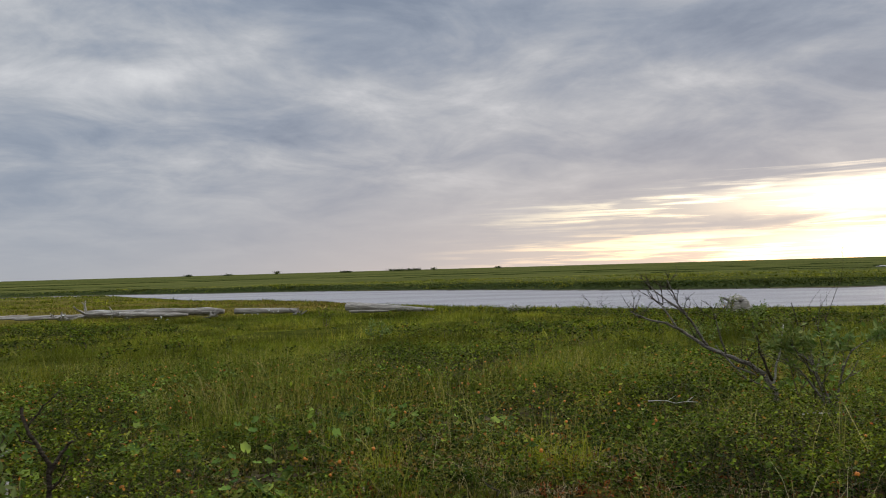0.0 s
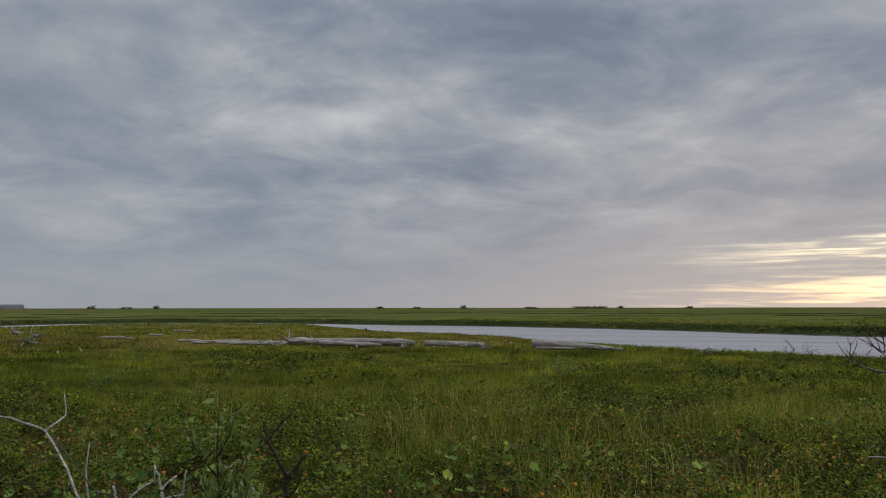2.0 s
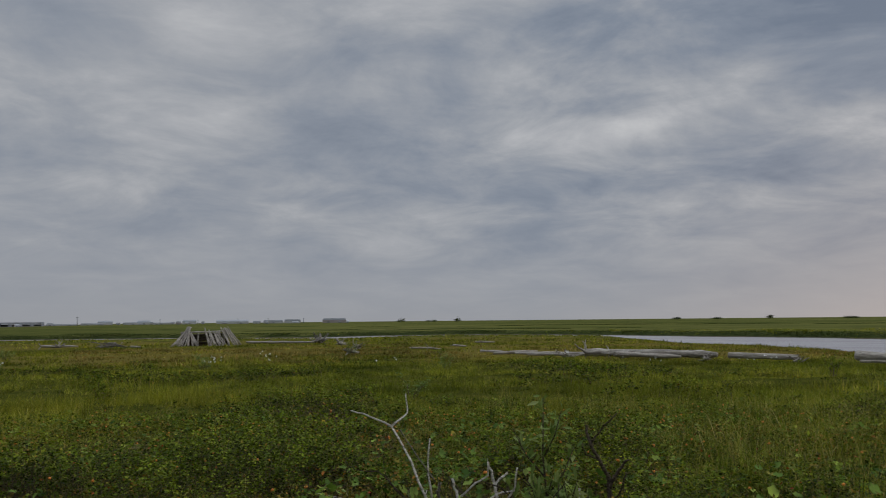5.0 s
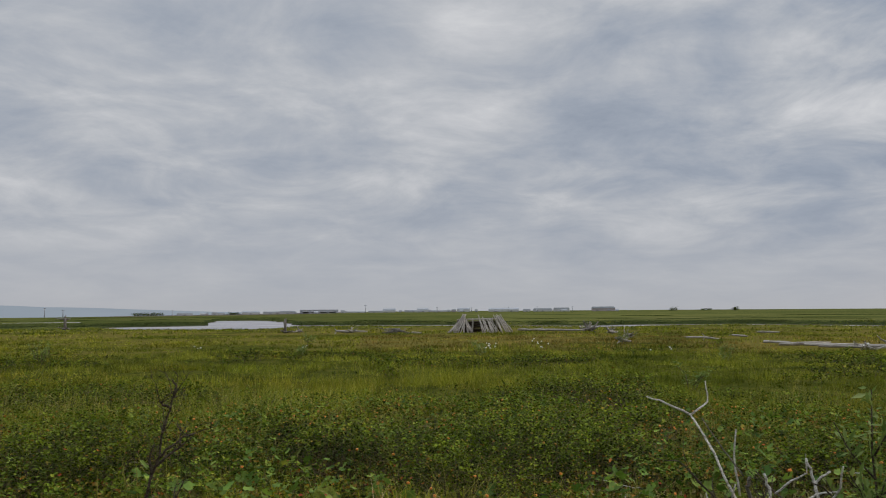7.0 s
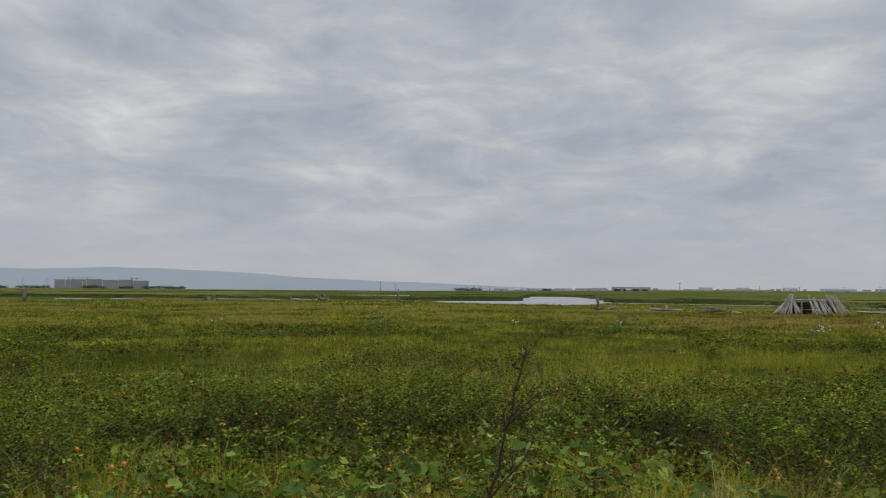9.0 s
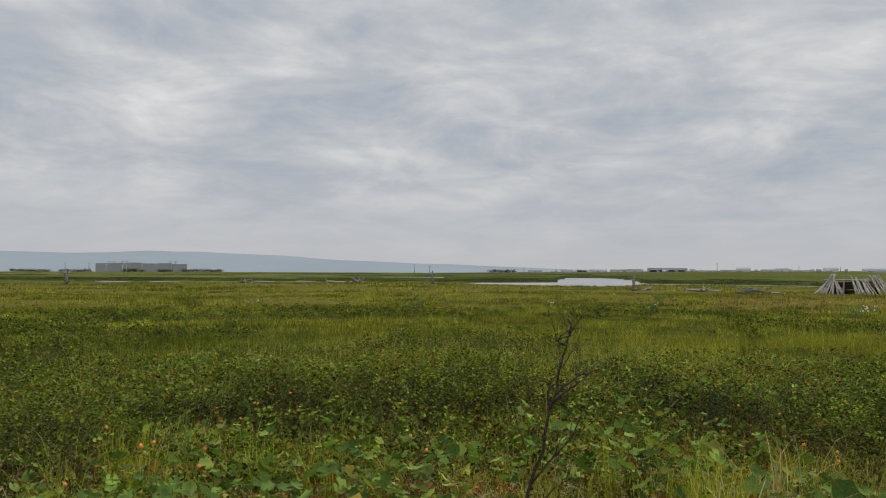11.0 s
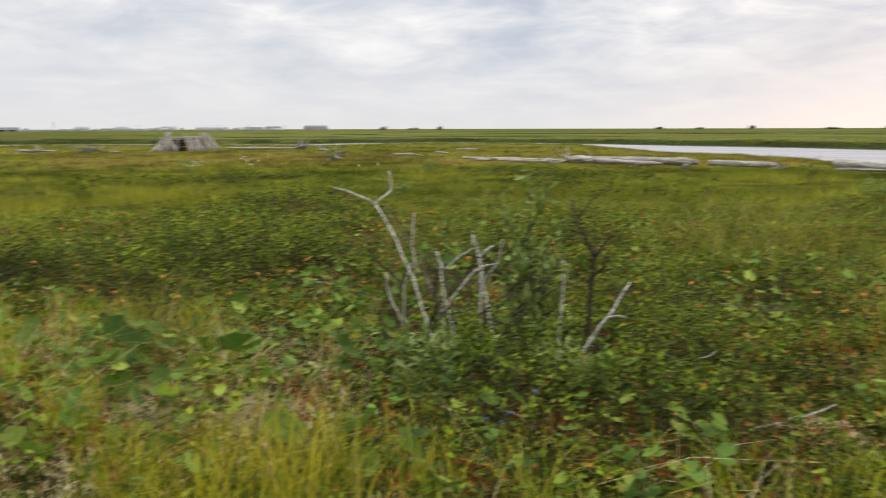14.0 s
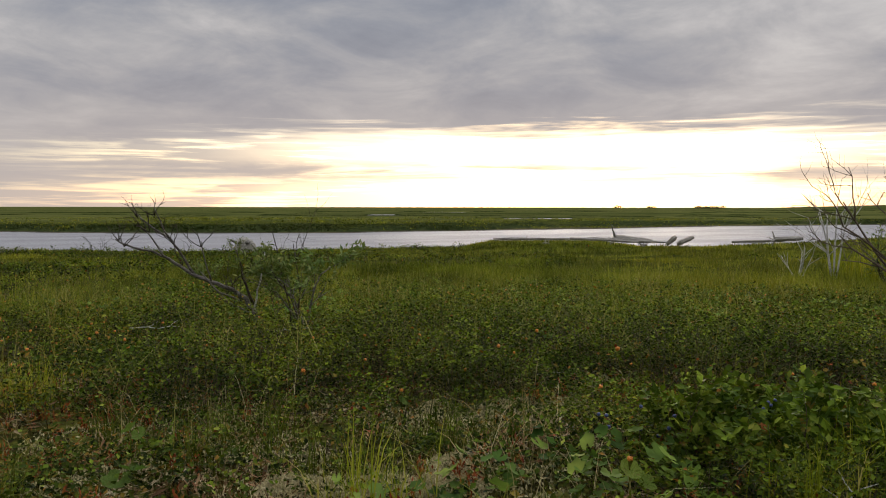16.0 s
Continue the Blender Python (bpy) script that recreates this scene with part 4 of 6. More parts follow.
def dead_sticks():
    """The bleached dead willow close by; local axes are the world's."""
    x, y = -1.5, 1.98
    ob = thing("dead_willow", "bleached dead willow with a forked white branch", "shrub", (x, y, -0.2))
    fork = [(0.03, 0.0, 0.05), (-0.07, 0.01, 0.3), (-0.18, 0.035, 0.48), (-0.28, 0.06, 0.585)]
    drawn_branch(ob, "branch", fork, 0.005, 0.0032, DEAD_WHITE, 3, "forked white branch")
    drawn_branch(ob, "branch", [(-0.28, 0.06, 0.585), (-0.34, 0.02, 0.62), (-0.39, -0.02, 0.64)], 0.0036, 0.0018, DEAD_WHITE, 4)
    drawn_branch(ob, "branch", [(-0.28, 0.06, 0.585), (-0.25, 0.11, 0.625), (-0.265, 0.12, 0.69)], 0.0036, 0.0016, DEAD_WHITE, 5)
    for k, (rows, r, mat) in enumerate([
            ([(0.07, 0.0, 0.0), (0.06, -0.03, 0.18), (0.02, -0.05, 0.33), (-0.01, -0.07, 0.42), (0.0, -0.07, 0.45)], 0.008, DEAD_GREY),
            ([(0.1, -0.04, 0.0), (0.09, -0.05, 0.22), (0.07, -0.07, 0.32), (0.06, -0.07, 0.43), (0.05, -0.08, 0.47)], 0.0055, DEAD_WHITE),
            ([(0.21, 0.0, 0.0), (0.2, -0.01, 0.24), (0.18, -0.03, 0.38), (0.16, -0.03, 0.48), (0.15, -0.04, 0.52)], 0.0052, DEAD_WHITE),
            ([(0.17, -0.03, 0.1), (0.17, -0.03, 0.4), (0.17, -0.03, 0.46), (0.2, -0.01, 0.49)], 0.0045, DEAD_WHITE),
            ([(0.08, -0.08, 0.42), (0.12, -0.06, 0.46), (0.15, -0.04, 0.48), (0.15, -0.04, 0.53)], 0.0032, DEAD_WHITE),
            ([(0.05, -0.05, 0.28), (0.12, -0.01, 0.39), (0.15, 0.01, 0.42), (0.2, 0.03, 0.43)], 0.0036, DEAD_WHITE),
            ([(-0.07, -0.01, 0.38), (-0.08, -0.02, 0.5), (-0.07, -0.02, 0.57)], 0.0034, DEAD_WHITE),
            ([(-0.05, -0.02, 0.44), (-0.1, -0.04, 0.51), (-0.15, -0.07, 0.6)], 0.0025, DEAD_GREY),
            ([(-0.02, -0.08, 0.0), (-0.06, -0.1, 0.22), (-0.04, -0.12, 0.36), (0.0, -0.14, 0.44)], 0.0035, DEAD_WHITE),
            ([(-0.06, -0.1, 0.24), (-0.1, -0.12, 0.34), (-0.1, -0.13, 0.4)], 0.0035, DEAD_WHITE),
            ([(0.18, -0.03, 0.38), (0.25, -0.06, 0.46), (0.27, -0.08, 0.52)], 0.0035, DEAD_WHITE)]):
        drawn_branch(ob, "branch", rows, r, r * 0.6, mat, 60 + k)
    rng = np.random.default_rng(9)
    out, tips = [], []
    for k in range(34):
        grow((rng.uniform(-0.14, 0.32), rng.uniform(-0.14, 0.14), rng.uniform(0.08, 0.34)), (rng.normal(0, 0.7), rng.normal(0, 0.7), 0.6), 0.19, 0.0038, 1, rng, out, tips, 0.5, 3)
    tagged(part("twig_spray", bar_mesh("twig_spray", out, DEAD_BARK), ob, "fine dark twigs"), kind="stuff")


dead_sticks()
def leafy_sprig(x, y, z, height, seed):
    """One upright willow shoot clothed in narrow leaves."""
    ob = thing("willow_sprig", "tall leafy willow sprig with grey-green leaves", "shrub", (x, y, z))
    rng = np.random.default_rng(seed)
    lines = [np.array([(0, 0, 0), (0.015, 0.0, height * 0.4), (-0.01, 0.01, height * 0.75), (0.0, 0.0, height)])]
    for k in range(6):
        h, a = height * (0.3 + 0.09 * k), 2.4 * k
        d = np.array([math.cos(a), math.sin(a), 1.1]) * 0.1
        lines.append(np.array([(0, 0, h), d * 0.6 + [0, 0, h], d * [1, 1, 1.3] + [0, 0, h]]))
    centres = []
    for k, p in enumerate(lines):
        part("stem", bar_mesh("stem", [tube(p, np.linspace(0.006 if k == 0 else 0.003, 0.0015, len(p)), 6)], DEAD_BARK), ob)
        n = 64 if k == 0 else 26
        s = np.linspace(0.28 if k == 0 else 0.2, 1, n) * (len(p) - 1)
        centres.append(np.stack([np.interp(s, np.arange(len(p)), p[:, q]) for q in range(3)], 1) + rng.normal(0, 0.006, (n, 3)))
    v, f = leaves_at(np.concatenate(centres), 0.04, 0.013, rng, 1.3)
    tagged(part("leaves", mesh_from("leaves", v, f, [WILLOW_LEAF]), ob), kind="stuff")


leafy_sprig(-1.24, 2.09, -0.2, 0.7, 31)
leafy_sprig(-1.29, 2.13, -0.2, 0.44, 36)
leafy_sprig(-1.17, 2.04, -0.2, 0.46, 37)
shrub("willow_sprig", "low grey-green willow with narrow leaves", -1.3, 1.72, 5, 0.2, 0.004, DEAD_BARK, 32, WILLOW_LEAF, 0.042, 0.014, 6, 0.6, 1, 0.0, 0.05)
shrub("willow_sprig", "low grey-green willow with narrow leaves", -1.08, 1.82, 5, 0.2, 0.004, DEAD_BARK, 33, WILLOW_LEAF, 0.042, 0.014, 6, 0.6, 1, 0.0, 0.05)
dark_twig = thing("dead_willow", "dark knotted dead willow stem among the low leaves", "shrub", (-1.03, 2.12, -0.22))
for k, (rows, r) in enumerate([([(-0.08, 0.1, 0.0), (-0.07, 0.1, 0.22), (-0.06, 0.1, 0.38), (-0.06, 0.1, 0.47), (-0.1, 0.08, 0.56), (-0.12, 0.08, 0.63)], 0.0085),
                               ([(-0.11, 0.08, 0.57), (-0.07, 0.1, 0.63), (-0.03, 0.11, 0.67)], 0.0035), ([(-0.06, 0.1, 0.44), (-0.03, 0.11, 0.5), (0.0, 0.12, 0.53)], 0.0065),
                               ([(-0.09, 0.09, 0.53), (-0.12, 0.08, 0.54), (-0.14, 0.07, 0.58)], 0.003), ([(-0.06, 0.1, 0.4), (-0.02, 0.08, 0.43), (0.01, 0.07, 0.5)], 0.004)]):
    drawn_branch(dark_twig, "stem" if k == 0 else "branch", rows, r, r * 0.5, DEAD_BARK, 34 + k)
broken = thing("broken_branch", "pale broken branch leaning out of the shrubs", "branch", (-1.03, 2.12, -0.22))
drawn_branch(broken, "branch", [(-0.05, -0.1, 0.1), (0.0, -0.09, 0.23), (0.06, -0.07, 0.32), (0.1, -0.05, 0.4), (0.11, -0.05, 0.42)], 0.0048, 0.0034, DEAD_WHITE, 39)
drawn_branch(broken, "twig", [(0.06, -0.07, 0.32), (0.09, -0.08, 0.33), (0.12, -0.09, 0.33)], 0.003, 0.002, DEAD_WHITE, 44)
upright = thing("broken_branch", "thin pale dead shoot standing in the leaves", "branch", (-1.03, 2.12, -0.22))
drawn_branch(upright, "branch", [(-0.1, -0.08, 0.0), (-0.09, -0.08, 0.2), (-0.08, -0.07, 0.37), (-0.08, -0.07, 0.47)], 0.0045, 0.003, DEAD_WHITE, 45)


def dead_stem():
    ob = thing("dead_willow", "thin dark bare willow stem with crooked side twigs", "shrub", (-2.686, 0.551, -0.12))
    drawn_branch(ob, "stem", [(-0.01, -0.02, -0.1), (0.01, 0.03, 0.13), (0.023, 0.065, 0.24), (0.03, 0.083, 0.363), (0.037, 0.103, 0.414), (0.042, 0.115, 0.504), (0.05, 0.136, 0.573), (0.055, 0.146, 0.61)], 0.006, 0.0026, DEAD_BARK, 41)
    for k, rows in enumerate([[(0.01, 0.028, 0.127), (0.027, 0.077, 0.195), (0.04, 0.11, 0.235), (0.058, 0.154, 0.289)], [(0.037, 0.103, 0.41), (0.05, 0.135, 0.442), (0.062, 0.164, 0.465), (0.076, 0.196, 0.477)],
                              [(0.049, 0.133, 0.556), (0.042, 0.113, 0.564), (0.037, 0.101, 0.577)], [(0.053, 0.141, 0.59), (0.055, 0.146, 0.622), (0.051, 0.136, 0.639)],
                              [(0.032, 0.089, 0.381), (0.047, 0.127, 0.416), (0.058, 0.155, 0.437), (0.065, 0.171, 0.451)], [(0.031, 0.086, 0.363), (0.029, 0.08, 0.416), (0.033, 0.09, 0.451)],
                              [(0.0, 0.01, 0.04), (0.02, 0.06, 0.08), (0.04, 0.1, 0.13)]]):
        drawn_branch(ob, "branch", rows, 0.0046, 0.002, DEAD_BARK, 42 + k)
    rng = np.random.default_rng(10)
    out, tips = [], []
    for at in [(0.052, 0.14, 0.59), (0.07, 0.18, 0.47), (0.055, 0.145, 0.28), (0.04, 0.105, 0.57), (0.06, 0.16, 0.44), (0.04, 0.11, 0.48), (0.035, 0.1, 0.22)]:
        for k in range(3):
            grow(at, (rng.normal(0, 0.5), rng.normal(0.2, 0.5), 0.7), 0.085, 0.0018, 1, rng, out, tips, 0.5, 3)
    tagged(part("twig_spray", bar_mesh("twig_spray", out, DEAD_BARK), ob), kind="stuff")


dead_stem()
shrub("bare_willow", "brown leafless willow with curling twig ends", 13.5, 6.85, 7, 2.5, 0.026, LIVE_BARK, 52, None, depth=3, spread=0.75, z=-0.72, crook=0.45)
shrub("bare_willow", "bleached thin willow shoots standing upright", 14.66, 8.8, 4, 2.1, 0.02, DEAD_WHITE, 51, None, depth=2, spread=0.12, z=-0.78, crook=0.2)
shrub("bare_willow", "bleached thin willow shoots standing upright", 14.3, 9.3, 4, 1.0, 0.014, DEAD_WHITE, 54, None, depth=1, spread=0.5, z=-0.78, crook=0.25)
shrub("willow_bush", "low silvery willow below the bare bush", 14.0, 7.4, 8, 1.1, 0.012, DEAD_BARK, 53, WILLOW_LEAF, 0.07, 0.024, 6, 0.6, 1)
for k, (x, y, h, n) in enumerate([(-3.6, 24.0, 0.7, 5), (-9.0, 12.2, 0.55, 3), (-29.8, 35.4, 0.9, 6), (-22.0, 32.5, 0.8, 5), (-16.0, 24.0, 0.6, 4), (-30.0, 6.0, 0.8, 6), (-34.0, -2.2, 0.9, 7), (-27.0, 14.0, 0.6, 5),
                                  (9.5, 25.0, 0.5, 4), (-12.4, 4.4, 0.45, 5), (-1.5, 17.0, 0.5, 4), (7.6, 20.0, 0.5, 5), (-14.0, 9.2, 0.5, 5), (-41.0, 22.0, 0.9, 6), (4.2, 13.5, 0.45, 4), (10.6, 31.0, 0.8, 5), (-24.0, 20.0, 0.7, 5)]):
    shrub("willow_shrub", "small dark green willow shrub standing in the sedge", x, y, n, h, 0.009, LIVE_BARK, 70 + k, WILLOW_LEAF if k % 3 else BIRCH_LEAF, 0.06, 0.03, 5, 0.5, 1, group="willow shrubs in the sedge")
shrub("bare_willow", "small dark leafless shrub on the river bank", 5.5, 31.0, 5, 0.85, 0.01, DEAD_BARK, 95, None, depth=2, spread=0.6)
for k, (x, y) in enumerate([(2.25, 1.3), (2.05, 1.12), (2.5, 1.5), (1.95, 1.42), (2.3, 1.02)]):
    bush = shrub("bilberry_bush", "leafy bog bilberry with dusty blue berries", x, y, 7, 0.27, 0.004, LIVE_BARK, 100 + k, BILBERRY_LEAF, 0.033, 0.021, 9, 0.55, 1, 0.02, 0.06, "bog bilberry bushes")


def fallen_branch(x, y, length, turn, r, mat, seed, label, height=0.12):
    ob = thing("fallen_branch", label, "branch", (x, y, zat(x, y) + height), "fallen twigs", turn)
    rng = np.random.default_rng(seed)
    n = 6
    s = np.linspace(-0.5, 0.5, n) * length
    p = np.stack([s, np.cumsum(rng.normal(0, 0.3 * length / n, n)), np.cumsum(rng.normal(0, 0.2 * length / n, n))], 1)
    part("stem", bar_mesh("stem", [tube(p, np.linspace(r, r * 0.5, n), 6, 0.25, rng)], mat), ob)
    for k in range(rng.integers(1, 4)):
        q = p[rng.integers(1, n - 1)]
        d = np.array([0.4, rng.choice((-1, 1)) * 0.8, rng.uniform(-0.1, 0.5)]) * length * 0.3
        part("twig", bar_mesh("twig", [tube([q, q + d * 0.6, q + d], [r * 0.6, r * 0.4, r * 0.2], 5, 0.2, rng)], mat), ob)


fallen_branch(2.06, 4.55, 0.22, -14, 0.0042, DEAD_WHITE, 1, "pale fallen willow branch lying over the shrubs", 0.2)
fallen_branch(1.35, 5.0, 0.3, -30, 0.0032, DEAD_WHITE, 2, "pale fallen willow branch lying over the shrubs", 0.2)
rng0 = random.Random(6)
for k in range(46):
    a0, r0 = radians(rng0.uniform(*FAN)), math.sqrt(rng0.uniform(1.5**2, 5.5**2))
    pale = rng0.random() < 0.45
    fallen_branch(-math.sin(a0) * r0, math.cos(a0) * r0, rng0.uniform(0.1, 0.26), rng0.uniform(0, 360), rng0.uniform(0.0018, 0.004), DEAD_WHITE if pale else DEAD_BARK, 20 + k,
                  "thin bleached twig lying in the moss" if pale else "thin dark dead twig among the leaves", rng0.uniform(0.05, 0.14))
# ---- cloudberries, bilberries, lichen ----
def disc_leaf(size, seed, lobes=5):
    """A rounded, shallow-lobed, crinkled leaf with a notch at its stalk."""
    rng = np.random.default_rng(seed)
    n = 30
    a = np.linspace(0.25, 2 * np.pi - 0.25, n)
    r = size * 0.5 * (0.95 + 0.055 * np.cos(lobes * (a - np.pi)) + 0.03 * np.cos(23 * a) + rng.normal(0, 0.015, n))
    fold = 0.04 * size * np.cos(lobes * (a - np.pi))
    rim = np.stack([-np.cos(a) * r, np.sin(a) * r, 0.16 * size + fold + rng.normal(0, 0.012 * size, n)], 1)
    mid = np.stack([-np.cos(a) * r * 0.55, np.sin(a) * r * 0.55, 0.07 * size + fold * 0.3], 1)
    verts = np.concatenate([[[0, 0, 0]], mid, rim])
    j = np.arange(n - 1)
    tris = np.concatenate([np.stack([0 * j, j + 1, j + 2], 1), np.stack([j + 1, j + 1 + n, j + 2 + n], 1), np.stack([j + 1, j + 2 + n, j + 2], 1)])
    return mesh_from("cloudberry_leaf", verts, tris, [CLOUDBERRY_LEAF], smooth=True)


def drupe(radius, mat, lumps):
    bm = bmesh.new()
    if lumps:
        for k in range(12):
            t = k / 12
            z, a = 0.75 - 1.3 * t, 2.4 * k
            w = math.sqrt(max(0.0, 1 - z * z)) * 0.62
            m = Matrix.Translation((math.cos(a) * w * radius, math.sin(a) * w * radius, z * radius * 0.7))
            bmesh.ops.create_icosphere(bm, subdivisions=1, radius=radius * 0.46, matrix=m)
    else:
        bmesh.ops.create_icosphere(bm, subdivisions=2, radius=radius)
    mesh = bpy.data.meshes.new("berry")
    bm.to_mesh(mesh)
    bm.free()
    for p in mesh.polygons:
        p.use_smooth = True
    mesh.materials.append(mat)
    return mesh


LEAF_SHAPES = [disc_leaf(1.0, s, l) for s, l in ((1, 5), (2, 5), (3, 7), (4, 5))]
BERRY_MESH, BLUE_MESH = drupe(0.0078, BERRY, True), drupe(0.0056, BLUEBERRY, False)
STALK = {}


def stalk(height, key, mat):
    if key not in STALK:
        rng = np.random.default_rng(len(STALK) + 200)
        p = np.array([(0, 0, -0.25), (0.02, 0.01, 0.4), (0.05, -0.02, 0.75), (0.06, 0.0, 1.0)])
        STALK[key] = bar_mesh("stalk", [tube(p, [0.02, 0.018, 0.015, 0.012], 4)], mat)
    return STALK[key]


def cloudberry(x, y, rng, leaves, berry, size=0.07):
    z = zat(x, y)
    ob = thing("cloudberry_plant", "green cloudberry plant with an orange berry" if berry else "green cloudberry plant with round crinkled leaves", "plant", (x, y, z), "cloudberry plants", rng.uniform(0, 360))
    for k in range(leaves):
        h = rng.uniform(0.05, 0.17)
        s = size * rng.uniform(0.75, 1.25)
        a = rng.uniform(0, 2 * math.pi)
        off = 0.045 * k
        stem = part("stalk", stalk(1.0, "green", GRASS_BLADE), ob)
        stem.matrix_local = Matrix.Translation((math.cos(a) * off, math.sin(a) * off, 0)) @ Matrix.Diagonal((0.1, 0.1, h, 1))
        leaf = part("leaf", rng.choice(LEAF_SHAPES), ob)
        leaf.matrix_local = Matrix.Translation((math.cos(a) * off + 0.006, math.sin(a) * off, h)) @ pose(0, 0, 0, rng.uniform(-45, 45), rng.uniform(-45, 45), rng.uniform(0, 360)) @ Matrix.Diagonal((s, s, s, 1))
    if berry:
        h = rng.uniform(0.12, 0.18) + 0.02 * min(3.0, math.hypot(x, y) - 2.0)
        stem = part("stalk", stalk(1.0, "green", GRASS_BLADE), ob)
        stem.matrix_local = Matrix.Diagonal((0.08, 0.08, h, 1))
        fruit = part("berry", BERRY_MESH, ob, "ripe orange cloudberry")
        s = rng.uniform(0.85, 1.25)
        fruit.matrix_local = Matrix.Translation((0.005, 0, h)) @ Matrix.Diagonal((s, s, s, 1))


def place_cloudberries():
    rng = random.Random(12)
    known = [(-3.35, 1.62, 1, 0, 0.11), (-2.0, 0.52, 1, 0, 0.12), (-2.45, 1.3, 1, 0, 0.1), (-2.5, 1.55, 2, 0, 0.1), (-2.1, 1.25, 2, 0, 0.095), (-2.75, 1.0, 2, 0, 0.085), (-2.9, 0.6, 2, 0, 0.08), (-3.1, 0.2, 2, 0, 0.08), (-2.2, 1.75, 2, 0, 0.1), (-2.6, 0.2, 2, 0, 0.085), (-1.95, 1.6, 2, 0, 0.1),
             (-3.45, 0.56, 2, 0, 0.066), (-1.9, 0.9, 2, 0, 0.056), (-2.1, 0.86, 2, 0, 0.056), (-1.75, -0.12, 1, 0, 0.06), (0.56, 2.1, 2, 0, 0.08), (0.1, 2.5, 2, 0, 0.08),
             (0.22, 5.9, 1, 1, 0.06), (-1.42, 3.7, 1, 1, 0.06), (-3.85, 1.45, 1, 1, 0.06), (-3.2, 1.95, 1, 1, 0.06), (-3.95, 2.9, 1, 1, 0.06), (2.1, 1.95, 1, 1, 0.06), (2.6, 4.4, 1, 1, 0.06)]
    for x, y, n, b, s in known:
        cloudberry(x, y, rng, n, b, s)
    made = 0
    while made < 160:   # the leafy patch close to the mound's top
        az, r = radians(rng.uniform(38, 108)), math.sqrt(rng.uniform(1.5**2, 4.2**2))
        x, y = -math.sin(az) * r, math.cos(az) * r
        if field(x, y, 0.9, 31)[()] < 0.38:
            continue
        cloudberry(x, y, rng, rng.choice((1, 2, 2)), rng.random() < 0.06, rng.choice((0.05, 0.06, 0.075)))
        made += 1
    while made < 185:
        az, r = radians(rng.uniform(*FAN)), rng.uniform(1.6, 4.2)
        cloudberry(-math.sin(az) * r, math.cos(az) * r, rng, rng.choice((1, 2)), rng.random() < 0.15, 0.05)
        made += 1
    while made < 286:   # fruit standing over the low shrubs farther out
        az, r = radians(rng.uniform(*FAN)), math.sqrt(rng.uniform(2.6**2, 9.0**2))
        x, y = -math.sin(az) * r, math.cos(az) * r
        if field(x, y, 1.6, 35)[()] < 0.46:
            continue
        cloudberry(x, y, rng, 1, True, 0.055)
        made += 1


place_cloudberries()


def scattered_fruit(n, r0, r1, seed):
    """Far cloudberries, too many to count, over the tops of the shrubs."""
    rng = np.random.default_rng(seed)
    x, y = fan(n, r0, r1, rng)
    keep = field(x, y, 1.2, 37, 2) > 0.47
    x, y = x[keep], y[keep]
    bm = bmesh.new()
    bmesh.ops.create_icosphere(bm, subdivisions=1, radius=1.0)
    ball = np.array([v.co[:] for v in bm.verts])
    tri = np.array([[v.index for v in f.verts] for f in bm.faces])
    bm.free()
    m = len(x)
    size = rng.uniform(0.0055, 0.009, m)
    c = np.stack([x, y, ground_z(x, y) + rng.uniform(0.14, 0.3, m)], 1)
    verts = c[:, None] + ball[None] * size[:, None, None] * (1 + rng.normal(0, 0.1, (m, len(ball), 1)))
    tris = np.arange(m)[:, None, None] * len(ball) + tri[None]
    return mesh_from("cloudberry_fruit", verts.reshape(-1, 3), tris.reshape(-1, 3), [BERRY], smooth=True)


stuff("cloudberry_fruit", scattered_fruit(900, 3.0, 9.5, 545), "small orange cloudberries dotted over the low shrubs", "berries")


def place_bilberries():
    rng = random.Random(5)
    spots = [(2.2, 1.35), (2.12, 1.25), (1.86, 1.5), (1.84, 1.42), (1.95, 1.38), (2.26, 1.42), (-1.0, 1.42), (-0.95, 1.5), (1.7, 1.5)]
    for x, y in spots:
        for k in range(3):
            berry = new("bilberry", BLUE_MESH)
            xx, yy = x + rng.uniform(-0.03, 0.03), y + rng.uniform(-0.03, 0.03)
            berry.matrix_world = Matrix.Translation((xx, yy, zat(xx, yy) + rng.uniform(0.1, 0.2)))
            tagged(berry, "dusty blue bog bilberry hanging in the leaves", "berry", "bog bilberries")


place_bilberries()


def lichen_cushion(x, y, size, seed):
    """A cushion of fine pale branching tufts."""
    rng = np.random.default_rng(seed)
    n = int(1700 * (size / 0.12) ** 2)
    a, r = rng.random(n) * 2 * np.pi, np.sqrt(rng.random(n)) * size
    wob = 0.75 + 0.5 * field(np.cos(a) * 2 + x * 9, np.sin(a) * 2 + y * 9, 1.0, 3)
    px, py = np.cos(a) * r * wob, np.sin(a) * r * wob * 0.8
    top = 0.045 * np.sqrt(np.clip(1 - (r / size) ** 2, 0, 1)) * (0.6 + 0.8 * field(px + x, py + y, 0.04, 5, 2))
    base = np.stack([px, py, top], 1)
    v, f = leaves_at(base, 0.014, 0.006, rng, 1.4)
    mesh = mesh_from("lichen_cushion", v, f, [LICHEN])
    z = zat(x, y)
    tagged(new("lichen_cushion", mesh), "pale cream reindeer lichen cushion on the moss", "lichen", "reindeer lichen cushions").matrix_world = Matrix.Translation((x, y, z + 0.005))


